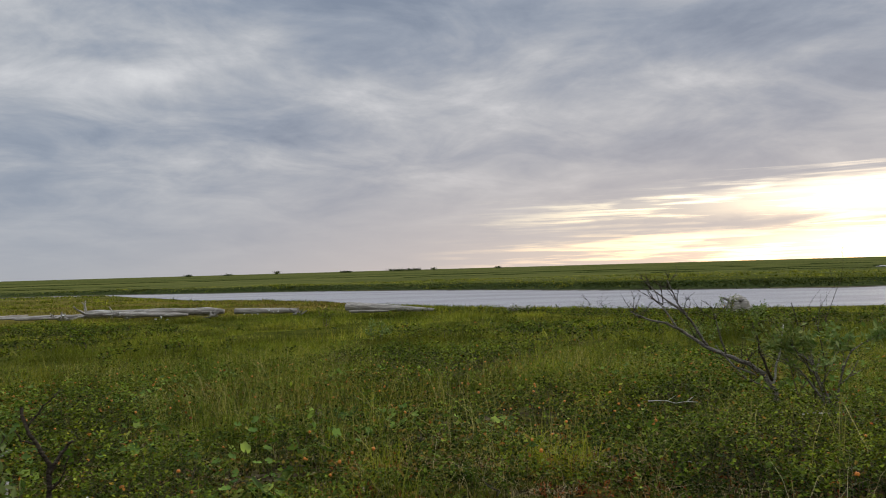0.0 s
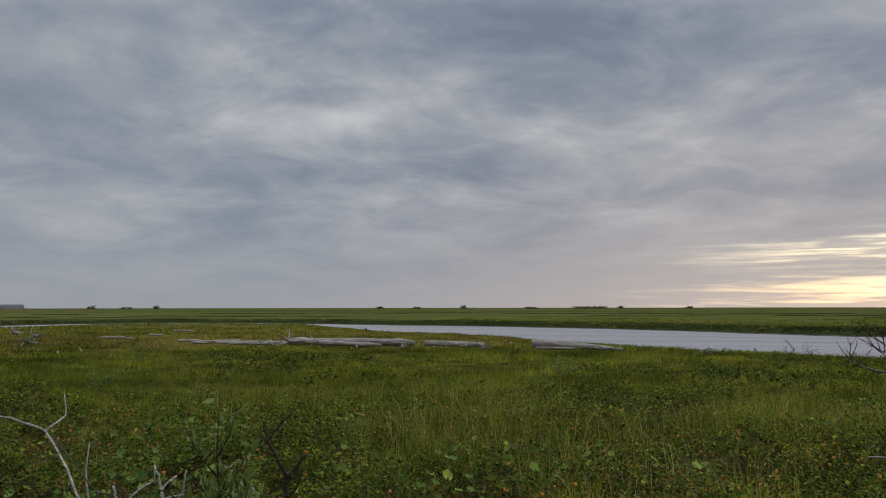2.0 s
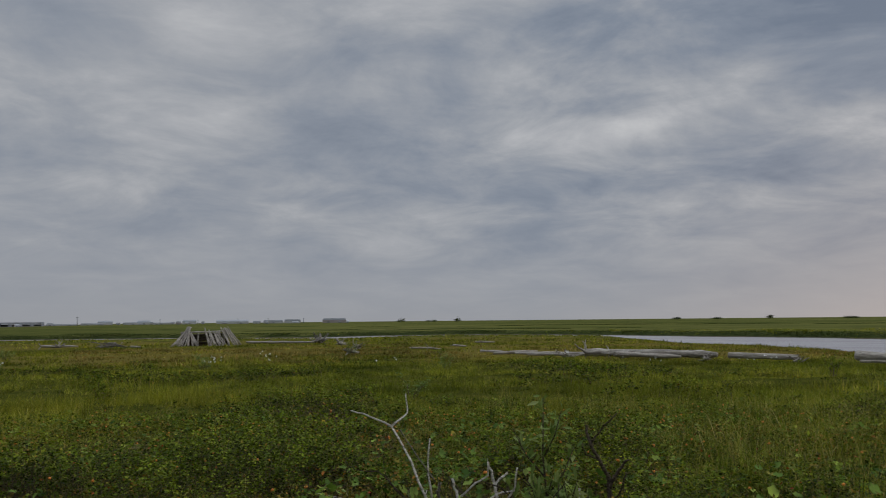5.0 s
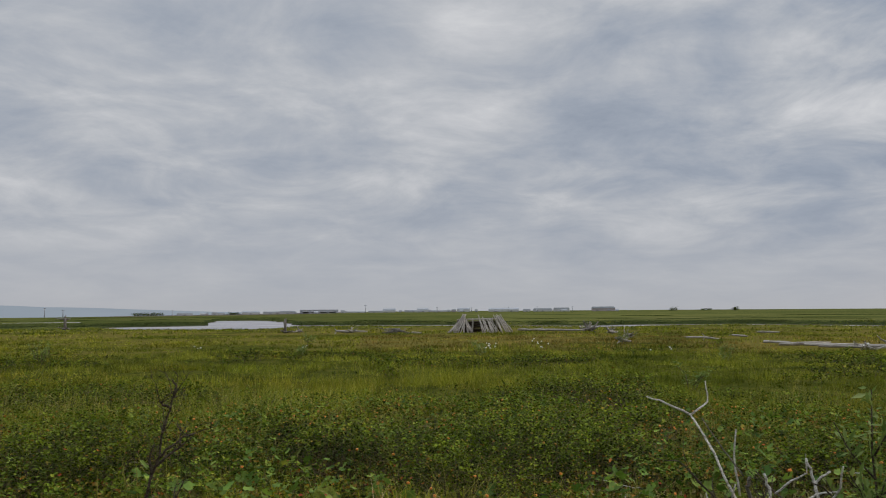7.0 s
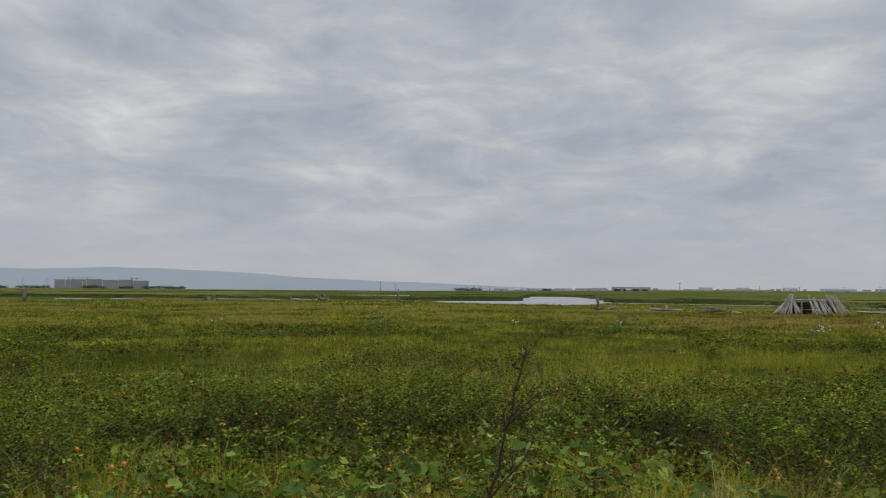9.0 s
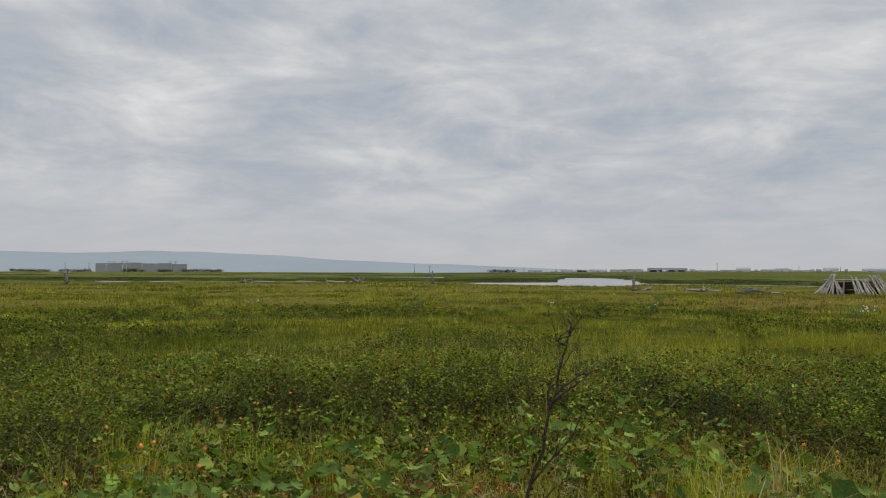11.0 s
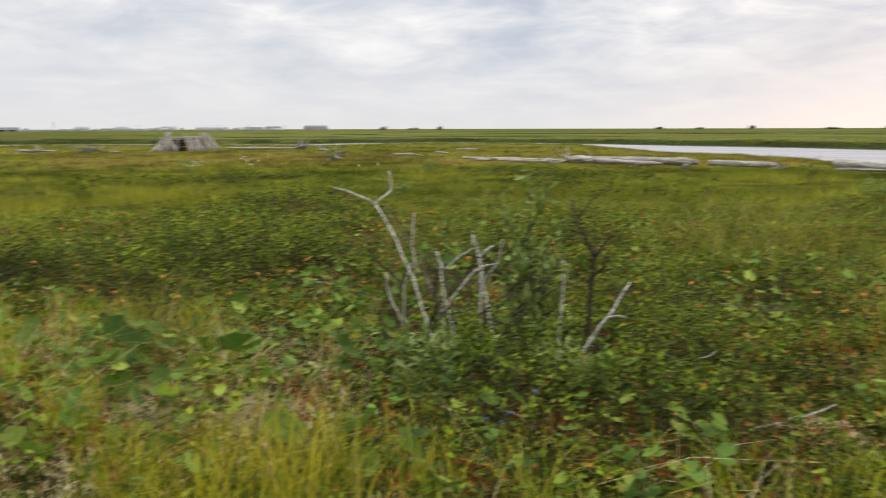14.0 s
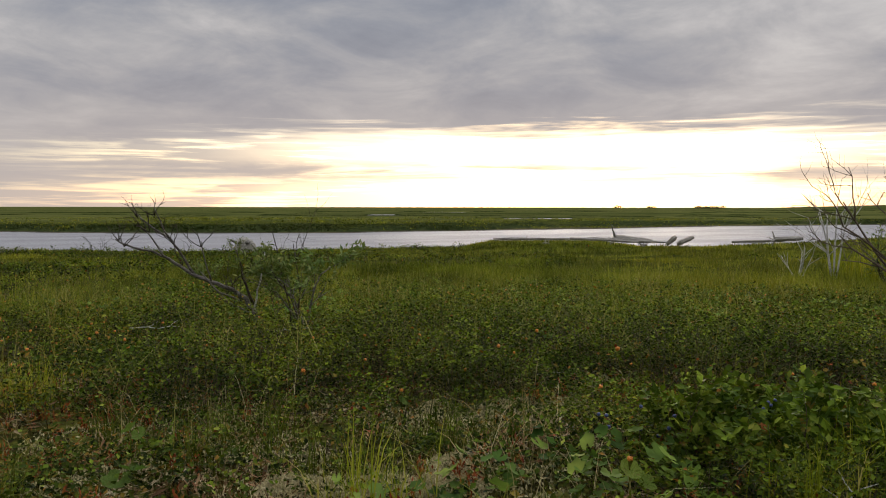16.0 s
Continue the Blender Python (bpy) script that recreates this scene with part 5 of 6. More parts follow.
LICHENS = [(2.15, 2.5, 0.15), (2.3, 2.35, 0.12), (1.85, 2.6, 0.1), (1.15, 1.8, 0.16), (1.3, 1.7, 0.14), (1.0, 1.95, 0.12), (0.9, 1.7, 0.15), (1.45, 1.85, 0.1), (2.5, 2.9, 0.12), (2.75, 2.6, 0.12), (2.2, 3.1, 0.1),
           (-2.2, 1.25, 0.15), (-2.05, 1.35, 0.13), (-1.9, 1.2, 0.12), (-2.35, 1.05, 0.1), (-2.6, 0.4, 0.13), (-2.45, 0.25, 0.12), (-2.5, 0.7, 0.1), (-1.7, 1.45, 0.12), (-1.8, 0.6, 0.1), (-0.4, 2.1, 0.1), (0.5, 1.65, 0.12), (-2.7, 0.1, 0.1)]
for k, (x, y, s) in enumerate(LICHENS):
    lichen_cushion(x, y, s, 300 + k)


# ---- grass tufts ----
def grass_tuft(x, y, blades, height, lean, width, mat, seed, label, spread=0.05, group="grass tufts"):
    rng = np.random.default_rng(seed)
    a, r = rng.random(blades) * 2 * np.pi, np.sqrt(rng.random(blades)) * spread
    base = np.stack([np.cos(a) * r, np.sin(a) * r, np.full(blades, -0.02)], 1)
    v, f = blades_at(base, height * rng.uniform(0.5, 1.1, blades), np.full(blades, width), lean * rng.uniform(0.2, 1.3, blades), rng, 3)
    ob = tagged(new("grass_tuft", mesh_from("grass_tuft", v, f, [mat])), label, "grass", group)
    ob.matrix_world = Matrix.Translation((x, y, zat(x, y)))


TUFTS = [(-2.73, 1.06), (-2.87, 1.47), (-3.17, 2.07), (-3.11, 1.85), (-2.98, 0.96), (-3.47, 1.69), (-2.65, 1.2), (-2.8, 1.25), (-3.38, -0.22), (-3.2, 0.0), (-2.95, 1.3), (-3.3, 1.95), (-2.74, 1.45), (-2.55, 1.2), (-2.3, 1.0), (-2.2, 0.85), (-2.85, 1.75), (-2.1, 1.65), (-3.2, 0.2), (-3.4, -0.2), (-1.9, 1.0), (-2.6, 2.0), (-0.3, 2.4), (0.3, 2.2), (-0.6, 2.6), (0.7, 2.9), (1.2, 2.6), (1.6, 2.2), (-2.4, 0.75), (-3.0, 1.1), (-3.5, 0.9), (2.1, 2.9), (1.0, 3.3), (-0.2, 3.2)]
for k, (x, y) in enumerate([(15.2, 8.9), (15.6, 8.4), (15.9, 8.0), (16.2, 8.8), (14.9, 7.9)]):
    grass_tuft(x, y, 160, 0.75, 0.5, 0.012, FRESH_BLADE, 480 + k, "tall bright green grass below the bare willow", 0.35, "tall grass tufts")
for k, (x, y) in enumerate(TUFTS):
    grass_tuft(x, y, 60, 0.26, 0.75, 0.0034, FRESH_BLADE if k < 22 else GRASS_BLADE, 400 + k, "fresh yellow-green grass tuft among the leaves", 0.07)
STRAWS = [(-2.72, 1.88, 0.42), (-2.68, 1.8, 0.4), (-2.29, 1.76, 0.36), (-2.4, 1.9, 0.34), (-4.16, 2.47, 0.4), (-4.25, 2.35, 0.34), (-5.4, 2.4, 0.36), (-4.27, 4.43, 0.4), (-4.93, 0.02, 0.32), (-5.5, -0.49, 0.34), (-2.05, 1.6, 0.3), (-2.12, 1.7, 0.3), (-2.75, 1.5, 0.38), (-1.75, 1.75, 0.28), (0.9, 1.85, 0.12), (1.2, 1.95, 0.12), (0.4, 1.8, 0.12), (-0.1, 2.2, 0.15), (1.55, 2.35, 0.14), (-2.9, 0.5, 0.2), (-1.6, 1.3, 0.25), (1.9, 2.2, 0.15)]
for k, (x, y, h) in enumerate(STRAWS):
    grass_tuft(x, y, 46, h, 1.0, 0.003, STRAW_GREEN if k < 10 else STRAW, 450 + k, "tangled tuft of dry straw-coloured grass", 0.08, "dry grass tufts")


# ---- carpets of small plants ----
def bare_patch(x, y):
    """Where lichen, moss and broad leaves lie open (1)."""
    r, az = np.hypot(x, y), np.degrees(np.arctan2(-x, y))
    left = np.clip((4.1 - r) / 0.7, 0, 1) * np.clip((az - 34) / 12, 0, 1)
    right = np.clip((3.5 - r) / 0.6, 0, 1) * np.clip((-az - 4) / 12, 0, 1) * np.clip((az + 50) / 6, 0, 1)
    return np.clip(left + right, 0, 1)


def shrubby(x, y):
    """The side of the mound where dark low shrubs keep the grass down (1)."""
    r, az = np.hypot(x, y), np.degrees(np.arctan2(-x, y))
    return np.clip((40 - az) / 8, 0, 1) * np.clip((8.0 - r) / 2.0, 0, 1)


def mound(x, y):
    """Dwarf birch mounds: 1 on their tops, 0 in the hollows between."""
    r, az = np.hypot(x, y), np.degrees(np.arctan2(-x, y))
    hedge = 0.024 * np.exp(-((r - 5.1) / 0.9) ** 2) * np.clip((az - 34) / 10, 0, 1)
    broad = np.clip((r - 5.5) / 2.5, 0, 1)
    m = np.clip((field(x, y, 1.25, 57, 3) * (1 - broad) + (field(x, y, 2.8, 67, 3) - 0.035) * broad + hedge + 0.03 * shrubby(x, y) - 0.49) / 0.09, 0, 1)
    return m * (1 - 0.9 * bare_patch(x, y))


def shrub_carpet(shoots, r0, r1, per, leaf_len, height, seed, wide=0.0):
    """Leaves of low shrubs on short upright shoots, the youngest ones at the tips; inner ones coloured dark for shade.
    """
    rng = np.random.default_rng(seed)
    x, y = fan(shoots, r0, r1, rng)
    top = mound(x, y)
    if wide:
        top = np.clip((field(x, y, wide, 59, 3) - 0.52) / 0.1, 0, 1)
    keep = rng.random(shoots) < 0.03 + 0.97 * top
    x, y, top = x[keep], y[keep], top[keep]
    tuft = np.clip((field(x, y, 0.22 + 0.02 * r0, 58, 2) - 0.3) / 0.4, 0, 1)
    tall = height * (0.3 + 0.75 * top) * (0.45 + 0.8 * tuft) * rng.uniform(0.7, 1.15, len(x))
    z = ground_z(x, y)
    n = len(x)
    lean = rng.normal(0, 0.3, (n, 2))
    s = np.sqrt(rng.uniform(0.1, 1.0, (n, per)))
    c = np.stack([x[:, None] + lean[:, :1] * s * tall[:, None], y[:, None] + lean[:, 1:] * s * tall[:, None], z[:, None] + s * tall[:, None]], -1)
    c = c + rng.normal(0, leaf_len * 0.8, c.shape) * [1, 1, 0.4]
    size = np.repeat(leaf_len * rng.uniform(0.65, 1.25, n), per)
    v, f = leaves_at(c.reshape(-1, 3), size, size * 0.8, rng, 0.55)
    # tips stay light, inner leaves go dark: shade inside the mound put into colour
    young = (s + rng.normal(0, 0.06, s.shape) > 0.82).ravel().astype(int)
    base = np.stack([x, y, z], 1)
    tip = base + np.stack([lean[:, 0] * tall, lean[:, 1] * tall, tall], 1)
    a = rng.random(n) * np.pi
    side = np.stack([np.cos(a), np.sin(a), 0 * a], 1) * leaf_len * 0.11
    tv = np.stack([base - side, base + side, tip], 1).reshape(-1, 3)
    tf = np.arange(n * 3).reshape(-1, 3) + len(v)
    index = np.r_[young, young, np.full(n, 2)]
    return mesh_from("shrub_carpet", np.concatenate([v, tv]), np.concatenate([f, tf]), [BIRCH_SHADED, BIRCH_LEAF, LIVE_BARK], index)


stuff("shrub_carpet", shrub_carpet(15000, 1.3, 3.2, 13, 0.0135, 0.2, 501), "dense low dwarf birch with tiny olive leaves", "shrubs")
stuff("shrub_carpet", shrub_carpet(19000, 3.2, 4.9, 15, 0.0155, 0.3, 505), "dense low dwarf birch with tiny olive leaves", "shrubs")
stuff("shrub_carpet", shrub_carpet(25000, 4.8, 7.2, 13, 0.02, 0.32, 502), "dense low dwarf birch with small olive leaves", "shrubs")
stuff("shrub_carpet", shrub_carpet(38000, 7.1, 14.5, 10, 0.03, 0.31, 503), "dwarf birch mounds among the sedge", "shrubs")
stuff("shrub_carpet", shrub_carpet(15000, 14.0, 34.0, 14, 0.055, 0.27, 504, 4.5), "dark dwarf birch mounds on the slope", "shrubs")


def moss_carpet(n, r0, r1, size, seed):
    """Tiny upright shoots of moss, crowberry and litter close to the ground."""
    rng = np.random.default_rng(seed)
    x, y = fan(n, r0, r1, rng)
    lump = field(x, y, 0.16, 63, 2)
    base = np.stack([x, y, ground_z(x, y) + 0.035 * np.clip(lump - 0.3, 0, 1) * rng.random(n)], 1)
    v, f = leaves_at(base, size * (0.6 + lump), size * 0.42, rng, 1.5)
    return mesh_from("moss_carpet", v, f, [MOSS])


stuff("moss_carpet", moss_carpet(38000, 1.2, 3.0, 0.022, 512), "moss, crowberry and dry litter between the plants", "moss")
stuff("moss_carpet", moss_carpet(18000, 3.0, 5.5, 0.035, 513), "moss and dry litter between the shrubs", "moss")


def herb_carpet(n, r0, r1, per, leaf_len, height, seed, mat, part_of=0.75):
    """Low leafy herbs that fill the hollows between the mounds."""
    rng = np.random.default_rng(seed)
    x, y = fan(n, r0, r1, rng)
    patch = np.clip((field(x, y, 0.6, seed, 3) - 0.36) / 0.2, 0, 1)
    keep = rng.random(n) < (0.1 + 0.9 * patch) * (1 - part_of * mound(x, y)) * (1 - 0.45 * bare_patch(x, y))
    x, y = x[keep], y[keep]
    n = len(x)
    tall = height * (0.35 + 1.1 * field(x, y, 0.3, seed + 1, 2)) * rng.uniform(0.7, 1.2, n)
    s = np.sqrt(rng.uniform(0.1, 1.0, (n, per)))
    lean = rng.normal(0, 0.4, (n, 2))
    c = np.stack([x[:, None] + lean[:, :1] * s * tall[:, None], y[:, None] + lean[:, 1:] * s * tall[:, None], ground_z(x, y)[:, None] + s * tall[:, None]], -1)
    c = c + rng.normal(0, leaf_len * 0.7, c.shape) * [1, 1, 0.3]
    size = np.repeat(leaf_len * rng.uniform(0.6, 1.3, n), per)
    v, f = leaves_at(c.reshape(-1, 3), size, size * 0.72, rng, 0.6)
    # lower leaves take the darkened leaf colour, painting the shade in the gaps
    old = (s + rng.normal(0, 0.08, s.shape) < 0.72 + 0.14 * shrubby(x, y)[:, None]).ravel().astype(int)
    return mesh_from("herb_carpet", v, f, [mat, BIRCH_SHADED], np.r_[old, old])


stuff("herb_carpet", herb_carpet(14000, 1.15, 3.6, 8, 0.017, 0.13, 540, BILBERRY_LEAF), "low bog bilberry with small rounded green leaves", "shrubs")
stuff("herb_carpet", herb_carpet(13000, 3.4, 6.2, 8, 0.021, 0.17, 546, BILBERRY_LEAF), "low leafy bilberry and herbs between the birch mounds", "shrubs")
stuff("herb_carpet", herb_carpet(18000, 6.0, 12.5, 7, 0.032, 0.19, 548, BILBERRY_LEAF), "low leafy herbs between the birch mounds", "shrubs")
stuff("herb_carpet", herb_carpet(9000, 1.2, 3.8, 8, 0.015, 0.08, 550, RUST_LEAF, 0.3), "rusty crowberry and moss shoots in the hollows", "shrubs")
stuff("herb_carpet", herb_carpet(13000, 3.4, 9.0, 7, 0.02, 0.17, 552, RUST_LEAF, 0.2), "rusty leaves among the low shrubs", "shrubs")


def red_leaves(n, r0, r1, size, seed, lo=0.02, hi=0.1):
    rng = np.random.default_rng(seed)
    x, y = fan(n, r0, r1, rng)
    keep = field(x, y, 0.5, 61) > 0.58
    x, y = x[keep], y[keep]
    base = np.stack([x, y, ground_z(x, y) + rng.uniform(lo, hi, len(x))], 1)
    v, f = leaves_at(base, size, size * 0.7, rng, 1.0)
    return mesh_from("red_leaves", v, f, [RED_LEAF])


def broad_carpet(n, r0, r1, lo, hi, h0, h1, seed, share=0.56):
    """Many small lobed leaves of young cloudberry plants."""
    rng = np.random.default_rng(seed)
    x, y = fan(n, r0, r1, rng)
    keep = field(x, y, 0.7, 111, 2) + 0.1 * np.clip((-x - 0.4), 0, 1) > share + 0.06 * shrubby(x, y)
    x, y = x[keep], y[keep]
    n, k = len(x), 15
    a = np.linspace(0.3, 2 * np.pi - 0.3, k)
    size = rng.uniform(lo, hi, n)
    turn, tip, roll = rng.random(n) * 2 * np.pi, np.clip(rng.normal(0, 0.4, n), -0.75, 0.75), np.clip(rng.normal(0, 0.4, n), -0.75, 0.75)
    r = size[:, None] * (0.92 + 0.08 * np.cos(5 * (a - np.pi))[None] + rng.normal(0, 0.03, (n, k)))
    lx, ly = -np.cos(a)[None] * r, np.sin(a)[None] * r
    lz = 0.25 * size[:, None] + 0.12 * size[:, None] * np.cos(5 * (a - np.pi))[None]
    zero = np.zeros((n, 1))
    lx, ly, lz = np.concatenate([zero, lx], 1), np.concatenate([zero, ly], 1), np.concatenate([zero, lz], 1)
    lz = lz + lx * np.tan(tip)[:, None] + ly * np.tan(roll)[:, None]
    wx = x[:, None] + lx * np.cos(turn)[:, None] - ly * np.sin(turn)[:, None]
    wy = y[:, None] + lx * np.sin(turn)[:, None] + ly * np.cos(turn)[:, None]
    wz = (ground_z(x, y) + rng.uniform(h0, h1, n))[:, None] + lz
    verts = np.stack([wx, wy, wz], -1).reshape(-1, 3)
    j = np.arange(k - 1)
    one = np.stack([0 * j, j + 1, j + 2], 1)
    tris = (np.arange(n)[:, None, None] * (k + 1) + one[None]).reshape(-1, 3)
    return mesh_from("broad_carpet", verts, tris, [BROAD_LEAF], smooth=True)


stuff("broad_carpet", broad_carpet(5200, 1.2, 3.6, 0.012, 0.028, 0.03, 0.15, 543), "small lobed young cloudberry leaves among the moss", "leaves")
stuff("broad_carpet", broad_carpet(9000, 3.4, 9.5, 0.015, 0.028, 0.06, 0.2, 547, 0.52), "lobed cloudberry leaves over the low shrubs", "leaves")


def red_shoots(n, r0, r1, seed):
    """Upright rust-red shoot tips in small groups."""
    rng = np.random.default_rng(seed)
    x, y = fan(n, r0, r1, rng)
    keep = field(x, y, 0.6, 95, 2) > 0.5
    x, y = x[keep], y[keep]
    per = 26
    bx, by = np.repeat(x, per) + rng.normal(0, 0.011, len(x) * per), np.repeat(y, per) + rng.normal(0, 0.011, len(y) * per)
    h = rng.uniform(0.02, 0.085, len(bx))
    base = np.stack([bx, by, ground_z(bx, by) + h], 1)
    v, f = leaves_at(base, 0.02, 0.0055, rng, 2.2)
    return mesh_from("red_shoots", v, f, [RED_LEAF])


def lichen_field(n, r0, r1, seed):
    """Crumbly pale lichen spread between the plants."""
    rng = np.random.default_rng(seed)
    x, y = fan(n, r0, r1, rng)
    keep = (field(x, y, 0.35, 97, 3) > 0.5 - 0.05 * (np.arctan2(-x, y) < 0)) & (bare_patch(x, y) > 0.25)
    x, y = x[keep], y[keep]
    lump = field(x, y, 0.07, 99, 2)
    base = np.stack([x, y, ground_z(x, y) + 0.045 * lump * rng.random(len(x))], 1)
    v, f = leaves_at(base, 0.014 * (0.6 + lump), 0.006, rng, 1.6)
    return mesh_from("lichen_field", v, f, [LICHEN])


def dry_litter(n, r0, r1, seed):
    """Dead stalks and curled brown leaves lying in patches."""
    rng = np.random.default_rng(seed)
    x, y = fan(n, r0, r1, rng)
    az = np.degrees(np.arctan2(-x, y))
    keep = field(x, y, 0.4, 121, 3) > 0.49 + 0.08 * ((az > 3) & (az < 40)) - 0.06 * bare_patch(x, y)
    x, y = x[keep], y[keep]
    lump = field(x, y, 0.2, 123, 2)
    base = np.stack([x, y, ground_z(x, y) + 0.015 + 0.06 * lump * rng.random(len(x))], 1)
    v, f = leaves_at(base, 0.045 * (0.4 + lump), np.where(rng.random(len(x)) < 0.75, 0.003, 0.011), rng, 0.5)
    return mesh_from("dry_litter", v, f, [DRY_LITTER])


stuff("dry_litter", dry_litter(60000, 1.3, 4.2, 544), "dry brown stalks and curled dead leaves on the moss", "litter")
stuff("red_shoots", red_shoots(1300, 1.2, 4.0, 541), "rust-red shoot tips standing in the moss", "leaves")
stuff("lichen_field", lichen_field(130000, 1.2, 4.0, 542), "crumbly pale cream lichen between the plants", "lichen")
stuff("red_leaves", red_leaves(3000, 1.2, 3.4, 0.018, 510), "small red and rust autumn leaves in the moss", "leaves")
stuff("red_leaves", red_leaves(5000, 3.4, 9.0, 0.02, 511, 0.05, 0.22), "small red and rust autumn leaves among the shrubs", "leaves")


def sedge(n, r0, r1, per, height, width, mat, seed, lean=0.6, bends=1, clump=0.05, wave=1.6, floor=0.15, where=None):
    """Tufts of blades, thicker and thinner over the ground."""
    rng = np.random.default_rng(seed)
    x, y = fan(n, r0, r1, rng)
    dense = np.clip((field(x, y, wave, 71) - 0.34) / 0.24, 0, 1)
    keep = rng.random(n) < floor + (1 - floor) * dense
    if where is not None:
        keep &= where(x, y)
    x, y = x[keep], y[keep]
    n = len(x)
    bx = (x[:, None] + rng.normal(0, clump, (n, per))).ravel()
    by = (y[:, None] + rng.normal(0, clump, (n, per))).ravel()
    base = np.stack([bx, by, ground_z(bx, by) - 0.01], 1)
    tall = height * rng.uniform(0.45, 1.15, len(bx)) * (0.35 + 1.3 * np.clip((field(bx, by, 0.9 + 0.04 * r1, 73, 2) - 0.25) / 0.5, 0, 1))
    v, f = blades_at(base, tall, width * rng.uniform(0.6, 1.3, len(bx)), lean * rng.uniform(0.1, 1.5, len(bx)), rng, bends)
    return mesh_from("sedge", v, f, [mat])


def on_land(x, y):
    z = ground_z(x, y)
    return z > -1.93


def fresh_grass(x, y):
    """Patches of the brightest young grass."""
    return field(x, y, 0.55, 101, 2) > 0.53 + 0.13 * shrubby(x, y)


def leafy_thin(x, y):
    """Thins the grass where broad leaves and lichen lie open."""
    return ((bare_patch(x, y) < 0.4) | (field(x, y, 0.5, 75) > 0.58)) & (field(x, y, 0.4, 79, 2) > 0.56 * shrubby(x, y))


def hollow(x, y):
    """Grass stands between the birch mounds."""
    return ((mound(x, y) < 0.45) | (field(x, y, 0.5, 77) > 0.68)) & (field(x, y, 0.6, 79, 2) > 0.52 * shrubby(x, y))


stuff("sedge", sedge(2400, 1.2, 4.2, 10, 0.17, 0.003, GRASS_BLADE, 520, 0.9, 2, where=leafy_thin), "thin green grass blades among the shrubs", "grass")
stuff("sedge", sedge(2700, 1.25, 4.4, 18, 0.18, 0.0034, FRESH_BLADE, 526, 0.7, 2, 0.03, floor=1.0, where=fresh_grass), "fresh bright yellow-green grass among the leaves", "grass")
stuff("sedge", sedge(900, 1.25, 4.6, 8, 0.2, 0.0022, STRAW, 527, 1.5, 2, 0.06, floor=1.0, where=lambda x, y: field(x, y, 0.6, 105, 2) > 0.5), "dry straw lying between the plants", "grass")
stuff("sedge", sedge(5600, 4.0, 10.0, 13, 0.28, 0.0042, GRASS_BLADE, 521, 0.95, 1, 0.08, where=hollow), "green sedge among the low shrubs", "grass")
stuff("sedge", sedge(2300, 3.6, 12.0, 9, 0.36, 0.004, STRAW_GREEN, 528, 1.1, 2, 0.06, 2.2, 0.25), "pale yellowing grass standing over the shrubs", "grass")
stuff("sedge", sedge(9500, 8.0, 17.0, 18, 0.28, 0.009, FIELD_BLADE, 522, 1.0, 0, 0.1, where=lambda x, y: (mound(x, y) < 0.6) | (np.hypot(x, y) > 14)), "knee-high green sedge on the slope", "grass")
stuff("sedge", sedge(15000, 16.0, 38.0, 15, 0.2, 0.02, FIELD_BLADE, 523, 1.0, 0, 0.16, 3.5, 0.4, on_land), "green sedge field sloping to the river", "grass")


def rusty(x, y):
    return on_land(x, y) & (x < -6.0) & (y > -0.62 * x) & (field(x, y, 9.0, 115, 2) > 0.34)


stuff("sedge", sedge(17000, 35.0, 72.0, 8, 0.19, 0.045, RUST_BLADE, 529, 1.0, 0, 0.22, 6.0, 0.4, rusty), "rusty brown sedge along the near shore", "grass")
stuff("sedge", sedge(20000, 36.0, 72.0, 8, 0.2, 0.05, FIELD_BLADE, 524, 1.0, 0, 0.22, 6.0, 0.3, lambda x, y: on_land(x, y) & ~(rusty(x, y) & (field(x, y, 5.0, 117, 2) > 0.42))), "green and rusty sedge along the near shore", "grass")
stuff("sedge", sedge(13000, 70.0, 150.0, 7, 0.26, 0.12, FIELD_BLADE, 525, 1.0, 0, 0.35, 12.0, 0.3, on_land), "far green sedge flats", "grass")


def bank_sedge(n, seed):
    """Taller dark grass that hangs over the edge of the far bank."""
    rng = np.random.default_rng(seed)
    az = rng.uniform(-66, 108, n)
    far = np.interp(az, SHORE[:, 0], SHORE[:, 2])
    r = far + rng.gamma(1.6, 2.2, n)
    a = np.radians(az)
    x, y = -np.sin(a) * r, np.cos(a) * r
    keep = ground_z(x, y) > -1.9
    x, y = x[keep], y[keep]
    per = 9
    bx, by = np.repeat(x, per) + rng.normal(0, 0.5, len(x) * per), np.repeat(y, per) + rng.normal(0, 0.5, len(y) * per)
    base = np.stack([bx, by, ground_z(bx, by) - 0.03], 1)
    lump = np.clip((field(bx, by, 7.0, 81, 3) - 0.3) / 0.4, 0, 1)
    v, f = blades_at(base, (0.12 + 0.2 * lump) * rng.uniform(0.5, 1.1, len(bx)), np.full(len(bx), 0.13), rng.uniform(0.5, 2.2, len(bx)), rng, 0)
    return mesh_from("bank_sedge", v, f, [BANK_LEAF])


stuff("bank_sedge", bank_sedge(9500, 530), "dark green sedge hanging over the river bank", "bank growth")


